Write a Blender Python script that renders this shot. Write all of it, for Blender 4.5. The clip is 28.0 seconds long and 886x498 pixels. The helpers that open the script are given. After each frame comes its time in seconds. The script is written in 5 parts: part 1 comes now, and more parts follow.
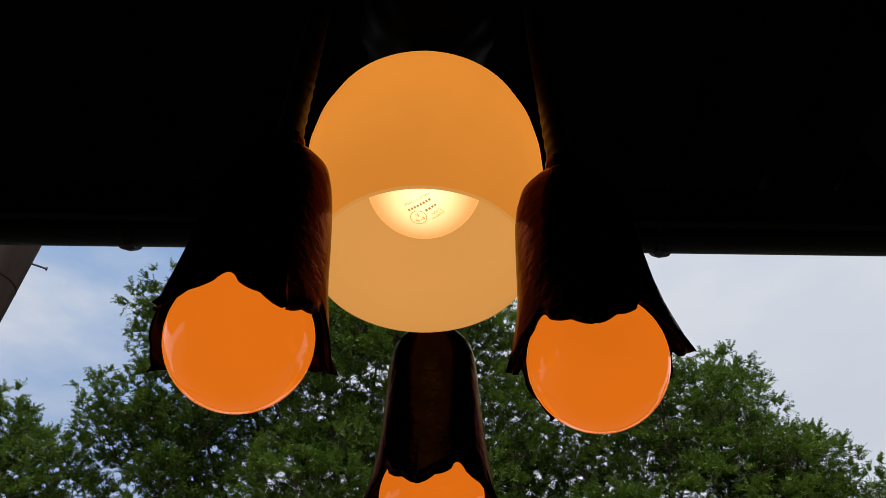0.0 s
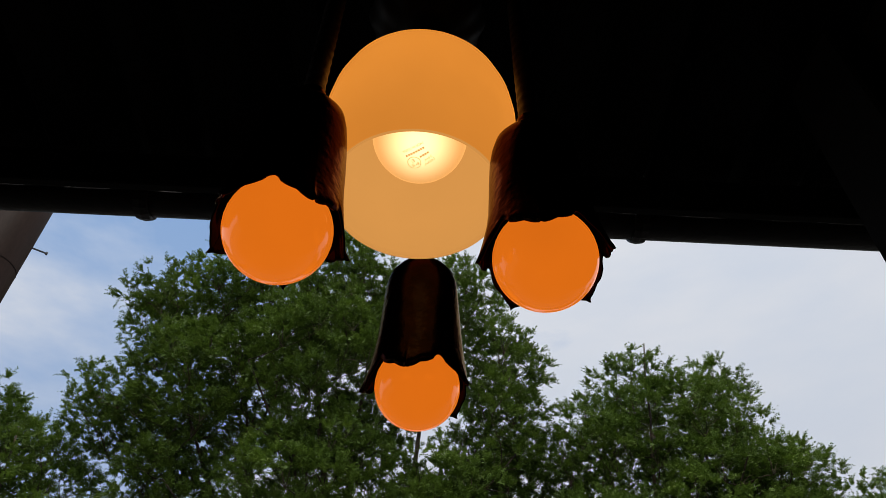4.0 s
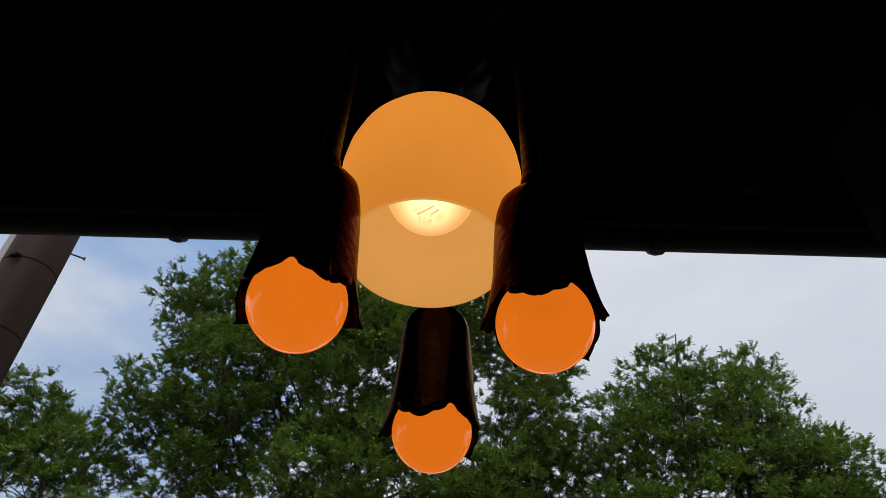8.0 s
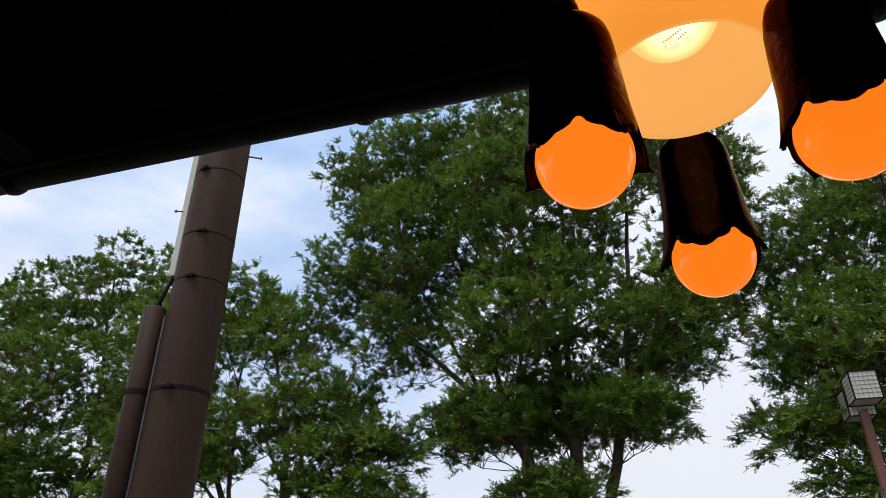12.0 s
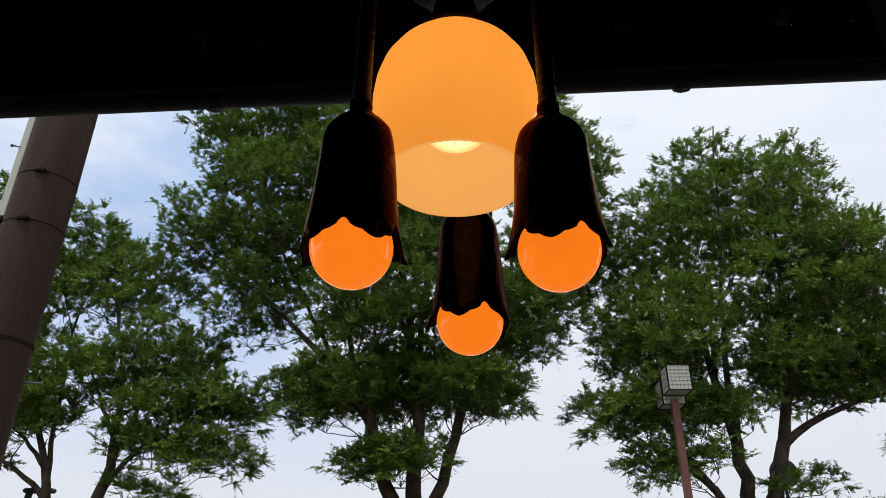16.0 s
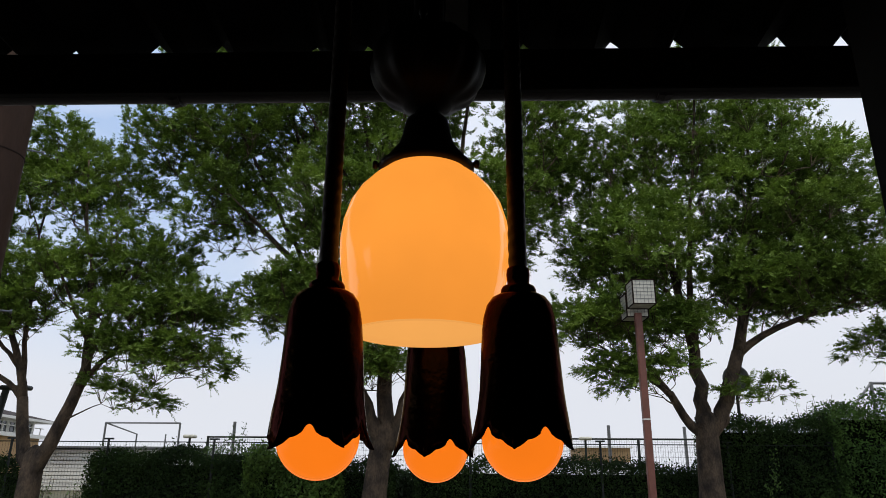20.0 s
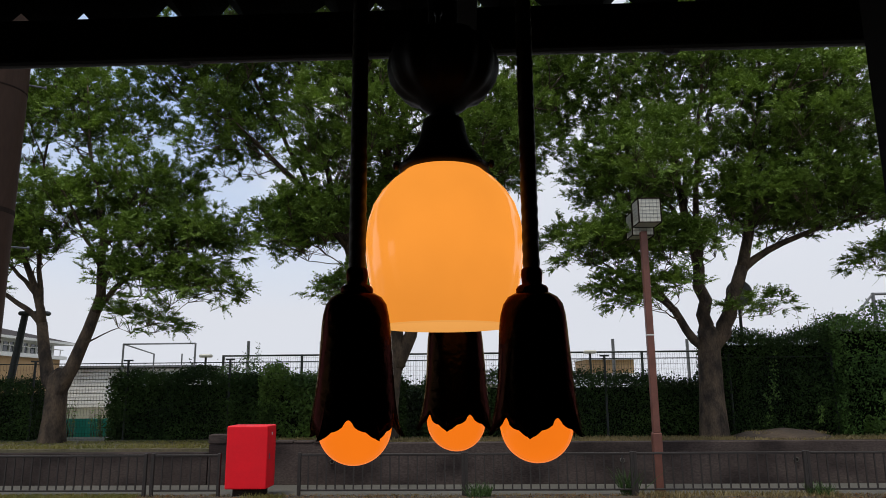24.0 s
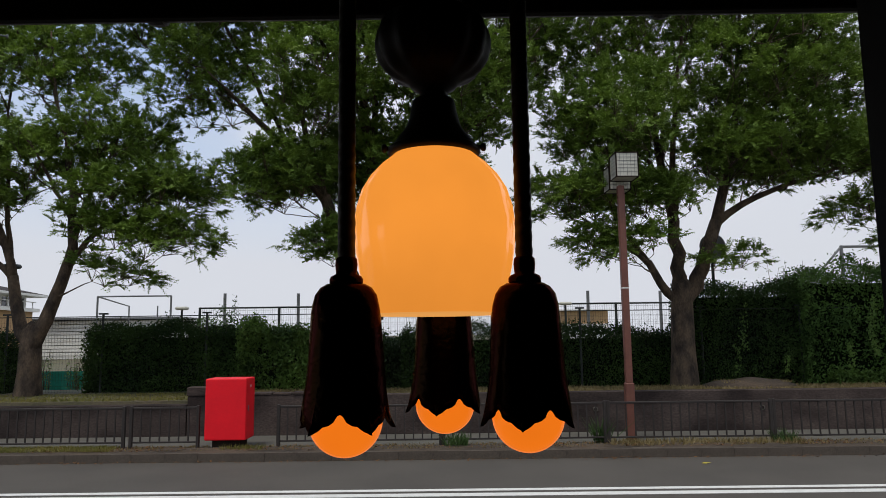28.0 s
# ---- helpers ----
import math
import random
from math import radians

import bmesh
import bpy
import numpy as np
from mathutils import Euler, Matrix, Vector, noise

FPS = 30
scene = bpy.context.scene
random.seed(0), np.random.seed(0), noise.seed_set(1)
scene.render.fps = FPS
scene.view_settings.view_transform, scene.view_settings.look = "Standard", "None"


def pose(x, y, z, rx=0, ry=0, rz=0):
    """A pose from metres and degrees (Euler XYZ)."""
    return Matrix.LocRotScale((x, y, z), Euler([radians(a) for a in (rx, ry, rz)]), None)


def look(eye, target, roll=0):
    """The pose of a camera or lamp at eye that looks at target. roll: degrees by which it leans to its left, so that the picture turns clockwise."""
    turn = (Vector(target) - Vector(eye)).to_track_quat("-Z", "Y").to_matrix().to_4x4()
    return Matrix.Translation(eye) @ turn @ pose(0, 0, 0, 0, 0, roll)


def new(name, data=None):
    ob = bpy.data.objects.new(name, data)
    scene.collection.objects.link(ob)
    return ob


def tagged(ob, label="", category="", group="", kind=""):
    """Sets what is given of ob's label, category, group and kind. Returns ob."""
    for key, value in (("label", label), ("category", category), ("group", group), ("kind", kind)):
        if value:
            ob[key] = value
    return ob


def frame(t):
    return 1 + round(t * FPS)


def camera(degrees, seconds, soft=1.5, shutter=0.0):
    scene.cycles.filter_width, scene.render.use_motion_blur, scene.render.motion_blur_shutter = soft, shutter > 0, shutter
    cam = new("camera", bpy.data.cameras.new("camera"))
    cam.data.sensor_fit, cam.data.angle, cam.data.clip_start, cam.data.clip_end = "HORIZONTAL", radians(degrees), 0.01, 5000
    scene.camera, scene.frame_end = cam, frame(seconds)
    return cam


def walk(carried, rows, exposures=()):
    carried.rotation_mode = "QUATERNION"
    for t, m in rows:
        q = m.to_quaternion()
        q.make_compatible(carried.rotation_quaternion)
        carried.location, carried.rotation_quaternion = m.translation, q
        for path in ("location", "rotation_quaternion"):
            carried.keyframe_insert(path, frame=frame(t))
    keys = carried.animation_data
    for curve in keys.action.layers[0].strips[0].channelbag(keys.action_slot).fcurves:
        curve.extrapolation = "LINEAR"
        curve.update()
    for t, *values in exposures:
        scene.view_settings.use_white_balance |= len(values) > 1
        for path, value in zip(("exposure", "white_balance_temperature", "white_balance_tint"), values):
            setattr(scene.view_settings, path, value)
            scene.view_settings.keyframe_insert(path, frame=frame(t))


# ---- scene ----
cam = camera(65.6, 28.0, 0.8)

# the walk
PATH = [
    (0, (0.002, -0.377, 1.932), (0.037, 1.087, 3.295), -0.2),
    (0.5, (0.0, -0.374, 1.903), (0.032, 1.138, 3.213), 0.3),
    (1, (0.004, -0.373, 1.897), (0.033, 1.175, 3.163), 0.7),
    (1.5, (0.007, -0.388, 1.884), (0.042, 1.141, 3.173), 0.4),
    (2, (0.003, -0.406, 1.841), (0.061, 1.073, 3.187), -0.3),
    (2.5, (0.001, -0.421, 1.813), (0.052, 0.995, 3.225), -0.0),
    (3, (0.003, -0.426, 1.806), (0.064, 0.993, 3.214), -0.1),
    (3.5, (0.006, -0.43, 1.801), (0.058, 1.01, 3.188), 0.8),
    (4, (0.007, -0.427, 1.801), (0.057, 1.026, 3.175), 1.3),
    (4.5, (0.005, -0.425, 1.802), (0.049, 1.033, 3.171), 1.6),
    (6.5, (0.01, -0.424, 1.803), (0.042, 1.041, 3.164), 1.5),
    (7, (0.01, -0.423, 1.8), (0.041, 1.04, 3.164), 1.5),
    (7.5, (0.012, -0.476, 1.813), (0.04, 0.974, 3.19), 2.2),
    (8, (0.022, -0.498, 1.818), (-0.01, 0.974, 3.172), 2.4),
    (8.5, (0.024, -0.481, 1.814), (0.016, 1.078, 3.067), -1.2),
    (9, (-0.007, -0.486, 1.838), (-0.026, 1.135, 3.01), -0.7),
    (9.5, (-0.047, -0.482, 1.811), (-0.146, 1.202, 2.884), 0.6),
    (10, (-0.067, -0.53, 1.793), (-0.546, 1.117, 2.822), -4.3),
    (10.5, (-0.072, -0.545, 1.805), (-0.706, 1.055, 2.824), -4.0),
    (11, (-0.078, -0.535, 1.823), (-0.706, 1.059, 2.853), -2.4),
    (11.5, (-0.064, -0.528, 1.819), (-0.641, 1.097, 2.832), -1.3),
    (12, (-0.082, -0.53, 1.819), (-0.579, 1.144, 2.795), -0.2),
    (12.5, (-0.068, -0.681, 1.846), (-0.193, 1.068, 2.807), 3.4),
    (14.5, (-0.077, -0.749, 1.825), (0.011, 1.039, 2.716), 0.2),
    (15, (-0.086, -0.705, 1.809), (-0.126, 1.084, 2.702), -2.0),
    (15.5, (-0.031, -0.603, 1.828), (-0.139, 1.19, 2.709), 1.3),
    (16, (0.029, -0.645, 1.86), (-0.102, 1.142, 2.749), 0.2),
    (16.5, (0.125, -0.692, 1.876), (-0.08, 1.083, 2.775), -1.3),
    (17, (0.106, -0.656, 1.896), (-0.116, 1.11, 2.808), -1.6),
    (17.5, (0.09, -0.601, 1.916), (-0.061, 1.177, 2.819), 2.7),
    (18, (0.079, -0.647, 1.94), (0.126, 1.132, 2.854), 5.6),
    (18.5, (0.079, -0.65, 1.965), (0.145, 1.148, 2.838), 2.1),
    (19, (0.061, -0.679, 2.058), (0.124, 1.159, 2.844), 1.2),
    (19.5, (0.047, -0.713, 2.1), (0.059, 1.156, 2.812), -1.1),
    (20, (0.039, -0.747, 2.119), (-0.019, 1.155, 2.735), 0.4),
    (20.5, (0.032, -0.759, 2.132), (-0.039, 1.16, 2.688), 0.5),
    (21, (0.027, -0.773, 2.158), (-0.048, 1.162, 2.658), 0.8),
    (21.5, (0.023, -0.786, 2.177), (-0.058, 1.174, 2.568), 0.6),
    (23.5, (0.027, -0.823, 2.185), (-0.047, 1.148, 2.515), -0.5),
    (24, (0.026, -0.828, 2.195), (-0.05, 1.134, 2.579), -0.5),
    (24.5, (0.025, -0.823, 2.2), (-0.048, 1.133, 2.612), -0.5),
    (25, (0.02, -0.808, 2.257), (-0.026, 1.171, 2.539), -0.4),
    (25.5, (0.009, -0.802, 2.284), (-0.032, 1.186, 2.5), -0.6),
    (26, (-0.001, -0.799, 2.287), (-0.036, 1.187, 2.518), -0.6),
    (26.5, (-0.001, -0.809, 2.287), (-0.02, 1.175, 2.542), -0.7),
    (27, (0.0, -0.813, 2.282), (-0.006, 1.171, 2.532), -0.6),
    (27.5, (0.005, -0.819, 2.278), (0.005, 1.167, 2.519), -0.7),
    (28, (0.01, -0.818, 2.239), (-0.001, 1.167, 2.483), -0.7),
]
EXPOSURES = [(0, -0.12), (8.5, -0.12), (10, 0.10), (11, 0.34), (12, 0.38), (15, 0.26), (18, 0.34), (20, 0.29), (25, 0.18), (28, 0.12)]
walk(cam, [(t, look(e, g, r)) for t, e, g, r in PATH], EXPOSURES)

SKY, CLOUD, SUN = 0.15, 0.89, 2.1

# ---- light ----
world = bpy.data.worlds.new("sky")
scene.world = world
world.use_nodes = True
wn, wl = world.node_tree.nodes, world.node_tree.links
wn.clear()
w_out = wn.new("ShaderNodeOutputWorld")
sky = wn.new("ShaderNodeTexSky")
sky.sky_type, sky.sun_disc = "NISHITA", False
sky.sun_elevation, sky.sun_rotation, sky.dust_density = radians(70), radians(-148), 0.7
bg_sky, bg_cloud, w_mix = wn.new("ShaderNodeBackground"), wn.new("ShaderNodeBackground"), wn.new("ShaderNodeMixShader")
bg_sky.inputs[1].default_value = SKY
bg_cloud.inputs[0].default_value, bg_cloud.inputs[1].default_value = (0.80, 0.86, 0.97, 1), CLOUD
w_co, w_map, w_noise, w_ramp = wn.new("ShaderNodeTexCoord"), wn.new("ShaderNodeMapping"), wn.new("ShaderNodeTexNoise"), wn.new("ShaderNodeValToRGB")
w_map.inputs["Location"].default_value = (1.3, 0.4, 0.2)
w_map.inputs["Scale"].default_value = (1.0, 1.0, 2.6)
w_noise.inputs["Scale"].default_value, w_noise.inputs["Detail"].default_value, w_noise.inputs["Roughness"].default_value = 1.7, 7, 0.55
w_ramp.color_ramp.elements[0].position, w_ramp.color_ramp.elements[0].color = 0.36, (0, 0, 0, 1)
w_ramp.color_ramp.elements[1].position, w_ramp.color_ramp.elements[1].color = 0.54, (1, 1, 1, 1)
wl.new(w_co.outputs["Generated"], w_map.inputs["Vector"])
wl.new(w_map.outputs[0], w_noise.inputs["Vector"])
w_lean, w_sep2 = wn.new("ShaderNodeMath"), wn.new("ShaderNodeSeparateXYZ")
w_lean.operation = "MULTIPLY_ADD"
w_lean.inputs[1].default_value = 0.62
w_side, w_abs = wn.new("ShaderNodeMath"), wn.new("ShaderNodeMath")
w_side.operation, w_abs.operation = "ADD", "ABSOLUTE"
w_side.inputs[1].default_value = 0.36
w_less = wn.new("ShaderNodeMath")
w_less.operation = "ADD"
w_less.inputs[1].default_value = -0.14
wl.new(w_co.outputs["Generated"], w_sep2.inputs[0])
wl.new(w_sep2.outputs["X"], w_side.inputs[0])
wl.new(w_side.outputs[0], w_abs.inputs[0])
wl.new(w_abs.outputs[0], w_lean.inputs[0])
wl.new(w_noise.outputs["Fac"], w_less.inputs[0])
wl.new(w_less.outputs[0], w_lean.inputs[2])
wl.new(w_lean.outputs[0], w_ramp.inputs[0])
w_soft, w_tone = wn.new("ShaderNodeTexNoise"), wn.new("ShaderNodeMix")
w_soft.inputs["Scale"].default_value, w_soft.inputs["Detail"].default_value = 3.2, 6
w_tone.data_type = "RGBA"
w_tone.inputs["A"].default_value, w_tone.inputs["B"].default_value = (0.72, 0.81, 0.96, 1), (0.90, 0.93, 1.0, 1)
w_firm = wn.new("ShaderNodeMapRange")
w_firm.inputs["From Min"].default_value, w_firm.inputs["From Max"].default_value = 0.36, 0.64
wl.new(w_map.outputs[0], w_soft.inputs["Vector"])
wl.new(w_soft.outputs["Fac"], w_firm.inputs["Value"])
wl.new(w_firm.outputs[0], w_tone.inputs["Factor"])
w_blue, w_low = wn.new("ShaderNodeMix"), wn.new("ShaderNodeMix")
w_blue.data_type = w_low.data_type = "RGBA"
w_blue.inputs["A"].default_value, w_low.inputs["B"].default_value = (0.30, 0.55, 0.98, 1), (0.70, 0.725, 0.79, 1)
wl.new(w_ramp.outputs[0], w_blue.inputs["Factor"])
wl.new(w_tone.outputs["Result"], w_blue.inputs["B"])
wl.new(w_blue.outputs["Result"], w_low.inputs["A"])
wl.new(w_low.outputs["Result"], bg_cloud.inputs[0])
wl.new(sky.outputs[0], bg_sky.inputs[0])
w_sep, w_haze, w_max = wn.new("ShaderNodeSeparateXYZ"), wn.new("ShaderNodeMapRange"), wn.new("ShaderNodeMath")
w_haze.inputs["From Min"].default_value, w_haze.inputs["From Max"].default_value = 0.10, 0.80
w_haze.inputs["To Min"].default_value, w_haze.inputs["To Max"].default_value = 1.0, 0.0
w_max.operation = "MAXIMUM"
wl.new(w_co.outputs["Generated"], w_sep.inputs[0])
wl.new(w_sep.outputs["Z"], w_haze.inputs["Value"])
wl.new(w_haze.outputs[0], w_max.inputs[0])
wl.new(w_haze.outputs[0], w_low.inputs["Factor"])
w_veil = wn.new("ShaderNodeMapRange")
w_veil.inputs["To Min"].default_value, w_veil.inputs["To Max"].default_value = 0.65, 1.0
wl.new(w_ramp.outputs[0], w_veil.inputs["Value"])
wl.new(w_veil.outputs[0], w_max.inputs[1])
wl.new(w_max.outputs[0], w_mix.inputs[0])
wl.new(bg_sky.outputs[0], w_mix.inputs[1])
wl.new(bg_cloud.outputs[0], w_mix.inputs[2])
wl.new(w_mix.outputs[0], w_out.inputs[0])

sun_data = bpy.data.lights.new("sun", "SUN")
sun_data.energy, sun_data.angle, sun_data.color = SUN, radians(12), (1.0, 0.95, 0.86)
sun = new("sun", sun_data)
sun.matrix_world = look((-10, -6, 52), (0, 10, 0))

# ---- materials ----


def mat(name, color, rough=0.7, metal=0.0, vary=0.25, scale=6.0, grain=60.0, bump=0.2, depth=0.01, tint=None, stretch=(1, 1, 1), rand=0.0, spec=0.5):
    """A surface with stains at one scale and grain at another, and a fine relief."""
    m = bpy.data.materials.new(name)
    m.use_nodes = True
    n, l = m.node_tree.nodes, m.node_tree.links
    b = n["Principled BSDF"]
    b.inputs["Roughness"].default_value, b.inputs["Metallic"].default_value = rough, metal
    b.inputs["Specular IOR Level"].default_value = spec
    co, mp = n.new("ShaderNodeTexCoord"), n.new("ShaderNodeMapping")
    mp.inputs["Scale"].default_value = stretch
    l.new(co.outputs["Object"], mp.inputs["Vector"])
    big, fine = n.new("ShaderNodeTexNoise"), n.new("ShaderNodeTexNoise")
    big.inputs["Scale"].default_value, big.inputs["Detail"].default_value = scale, 5
    fine.inputs["Scale"].default_value, fine.inputs["Detail"].default_value = grain, 3
    l.new(mp.outputs[0], big.inputs["Vector"])
    l.new(mp.outputs[0], fine.inputs["Vector"])
    mix = n.new("ShaderNodeMix")
    mix.data_type = "RGBA"
    c2 = tint or tuple(c * (1 - vary) for c in color)
    mix.inputs["A"].default_value, mix.inputs["B"].default_value = (*color, 1), (*c2, 1)
    ramp = n.new("ShaderNodeValToRGB")
    ramp.color_ramp.elements[0].position, ramp.color_ramp.elements[1].position = 0.36, 0.64
    l.new(big.outputs["Fac"], ramp.inputs[0])
    l.new(ramp.outputs[0], mix.inputs["Factor"])
    hsv = n.new("ShaderNodeHueSaturation")
    rng = n.new("ShaderNodeMapRange")
    rng.inputs["To Min"].default_value, rng.inputs["To Max"].default_value = 1 - vary, 1 + vary
    l.new(fine.outputs["Fac"], rng.inputs["Value"])
    val = rng.outputs[0]
    if rand:
        info, r2, mul = n.new("ShaderNodeObjectInfo"), n.new("ShaderNodeMapRange"), n.new("ShaderNodeMath")
        r2.inputs["To Min"].default_value, r2.inputs["To Max"].default_value = 1 - rand, 1 + rand
        mul.operation = "MULTIPLY"
        l.new(info.outputs["Random"], r2.inputs["Value"])
        l.new(r2.outputs[0], mul.inputs[0])
        l.new(val, mul.inputs[1])
        val = mul.outputs[0]
    l.new(val, hsv.inputs["Value"])
    l.new(mix.outputs["Result"], hsv.inputs["Color"])
    l.new(hsv.outputs[0], b.inputs["Base Color"])
    if bump:
        bp = n.new("ShaderNodeBump")
        bp.inputs["Strength"].default_value, bp.inputs["Distance"].default_value = bump, depth
        l.new(fine.outputs["Fac"], bp.inputs["Height"])
        l.new(bp.outputs[0], b.inputs["Normal"])
    return m


def leafy(name, color, light, trans=0.35, rough=0.55, spec=0.5):
    """Leaves: each its own tone, lit through from behind, with clump lighting painted in."""
    m = bpy.data.materials.new(name)
    m.use_nodes = True
    n, l = m.node_tree.nodes, m.node_tree.links
    b = n["Principled BSDF"]
    out = n["Material Output"]
    b.inputs["Roughness"].default_value, b.inputs["Specular IOR Level"].default_value = rough, spec
    geo, mix = n.new("ShaderNodeNewGeometry"), n.new("ShaderNodeMix")
    mix.data_type = "RGBA"
    mix.inputs["A"].default_value, mix.inputs["B"].default_value = (*color, 1), (*light, 1)
    # broad noise lightens and darkens whole patches, in place of light on the clumps
    co, no, add = n.new("ShaderNodeTexCoord"), n.new("ShaderNodeTexNoise"), n.new("ShaderNodeMath")
    no.inputs["Scale"].default_value, no.inputs["Detail"].default_value = 0.9, 3
    l.new(co.outputs["Object"], no.inputs["Vector"])
    ramp = n.new("ShaderNodeMapRange")
    ramp.inputs["From Min"].default_value, ramp.inputs["From Max"].default_value = 0.3, 0.7
    l.new(no.outputs["Fac"], ramp.inputs["Value"])
    add.operation = "MULTIPLY_ADD"
    add.inputs[1].default_value = 0.22
    half = n.new("ShaderNodeMath")
    half.operation = "MULTIPLY"
    half.inputs[1].default_value = 0.78
    l.new(ramp.outputs[0], half.inputs[0])
    l.new(geo.outputs["Random Per Island"], add.inputs[0])
    l.new(half.outputs[0], add.inputs[2])
    l.new(add.outputs[0], mix.inputs["Factor"])
    l.new(mix.outputs["Result"], b.inputs["Base Color"])
    tr, sh = n.new("ShaderNodeBsdfTranslucent"), n.new("ShaderNodeMixShader")
    sh.inputs[0].default_value = trans
    l.new(mix.outputs["Result"], tr.inputs[0])
    l.new(b.outputs[0], sh.inputs[1])
    l.new(tr.outputs[0], sh.inputs[2])
    l.new(sh.outputs[0], out.inputs[0])
    return m


def glow(name, color, glass, strength, swing=0.12, rough=0.12, fall=None, spec=0.5):
    """Opal glass whose glow is put in as emission, under a glossy skin."""
    m = bpy.data.materials.new(name)
    m.use_nodes = True
    n, l = m.node_tree.nodes, m.node_tree.links
    b = n["Principled BSDF"]
    b.inputs["Base Color"].default_value = (*glass, 1)
    b.inputs["Roughness"].default_value = rough
    b.inputs["Specular IOR Level"].default_value = spec
    b.inputs["Emission Color"].default_value = (*color, 1)
    co, no, rg = n.new("ShaderNodeTexCoord"), n.new("ShaderNodeTexNoise"), n.new("ShaderNodeMapRange")
    no.inputs["Scale"].default_value, no.inputs["Detail"].default_value = 14, 3
    rg.inputs["To Min"].default_value, rg.inputs["To Max"].default_value = strength * (1 - swing), strength * (1 + swing)
    l.new(co.outputs["Object"], no.inputs["Vector"])
    l.new(no.outputs["Fac"], rg.inputs["Value"])
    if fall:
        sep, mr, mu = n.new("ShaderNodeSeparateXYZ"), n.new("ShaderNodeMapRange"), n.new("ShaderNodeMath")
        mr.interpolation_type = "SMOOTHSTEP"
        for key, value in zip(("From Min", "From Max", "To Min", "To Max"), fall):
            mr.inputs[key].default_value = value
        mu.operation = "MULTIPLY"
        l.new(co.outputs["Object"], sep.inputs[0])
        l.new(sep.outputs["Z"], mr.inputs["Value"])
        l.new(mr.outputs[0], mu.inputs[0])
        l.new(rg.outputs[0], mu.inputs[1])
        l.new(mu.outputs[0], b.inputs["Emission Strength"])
    else:
        l.new(rg.outputs[0], b.inputs["Emission Strength"])
    return m


# roof sheet and eaves timber: deep shade put into a near-black colour
M_ROOF = mat("shade-dark roof sheet", (0.005, 0.0047, 0.0044), 0.85, vary=0.3, scale=3, spec=0.08)
M_TIMBER = mat("shade-dark timber", (0.005, 0.0044, 0.0038), 0.8, vary=0.35, scale=8, grain=90, stretch=(1, 6, 6), spec=0.2)
M_WALLIN = mat("dark wall", (0.022, 0.019, 0.016), 0.85, vary=0.3, scale=4, spec=0.2)
M_FLOOR = mat("dark floor", (0.035, 0.033, 0.03), 0.85, vary=0.3, scale=3)
M_GUTTER = mat("dark brown gutter", (0.02, 0.016, 0.014), 0.5, vary=0.25, scale=9, spec=0.3)
M_IRON = mat("hammered dark bronze", (0.010, 0.005, 0.0024), 0.23, 0.9, vary=0.4, scale=60, grain=100, bump=0.32, depth=0.003, tint=(0.006, 0.0034, 0.002), spec=0.25)
M_IRON.node_tree.nodes["Principled BSDF"].inputs["Specular Tint"].default_value = (0.62, 0.44, 0.26, 1)
M_BRASS = mat("aged brass", (0.008, 0.006, 0.005), 0.5, 0.1, vary=0.3, scale=40, grain=200, bump=0.15, depth=0.001, spec=0.13)
M_ROD = mat("twisted dark iron", (0.03, 0.02, 0.014), 0.5, 0.6, vary=0.4, scale=60, grain=200, bump=0.3, depth=0.002)
# shade and lining emit in place of bulb light; the shade dims downward
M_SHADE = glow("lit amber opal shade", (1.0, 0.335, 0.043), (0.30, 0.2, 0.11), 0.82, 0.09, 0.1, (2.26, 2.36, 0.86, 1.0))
M_GLOBE = glow("lit orange globe", (1.0, 0.208, 0.010), (0.25, 0.09, 0.02), 0.77, 0.09, 0.1)
M_SHADEIN = glow("lit opal lining", (1.0, 0.435, 0.103), (0.10, 0.10, 0.10), 0.68, 0.05, 1.0, None, 0.0)
# the ink emits dimly, for bulb light that would come through the print
M_INK = glow("glowing bulb print", (1.0, 0.45, 0.11), (0.1, 0.06, 0.03), 0.60, 0.05, 0.4)
M_BULB = glow("lit main bulb", (1.0, 0.64, 0.26), (0.6, 0.5, 0.35), 1.15, 0.04, 0.2, (2.306, 2.35, 0.82, 1.6))
# edge dimming painted into the bulb's glow: a fixed hot spot, warmer around it
n_, l_ = M_BULB.node_tree.nodes, M_BULB.node_tree.links
b_co, b_far, b_range, b_tint, b_mix = n_.new("ShaderNodeTexCoord"), n_.new("ShaderNodeVectorMath"), n_.new("ShaderNodeMapRange"), n_.new("ShaderNodeMapRange"), n_.new("ShaderNodeMix")
b_far.operation = "DISTANCE"
b_far.inputs[1].default_value = (-0.004, -0.024, 2.316)
b_range.interpolation_type = b_tint.interpolation_type = "SMOOTHSTEP"
for node, low, high in ((b_range, 1.9, 0.62), (b_tint, 0.0, 1.0)):
    node.inputs["From Min"].default_value, node.inputs["From Max"].default_value = 0.004, 0.052
    node.inputs["To Min"].default_value, node.inputs["To Max"].default_value = low, high
    l_.new(b_far.outputs["Value"], node.inputs["Value"])
b_mix.data_type = "RGBA"
b_mix.inputs["A"].default_value, b_mix.inputs["B"].default_value = (1.0, 0.74, 0.36, 1), (1.0, 0.50, 0.16, 1)
l_.new(b_co.outputs["Object"], b_far.inputs[0])
l_.new(b_tint.outputs[0], b_mix.inputs["Factor"])
l_.new(b_mix.outputs["Result"], n_["Principled BSDF"].inputs["Emission Color"])
l_.new(b_range.outputs[0], n_["Principled BSDF"].inputs["Emission Strength"])
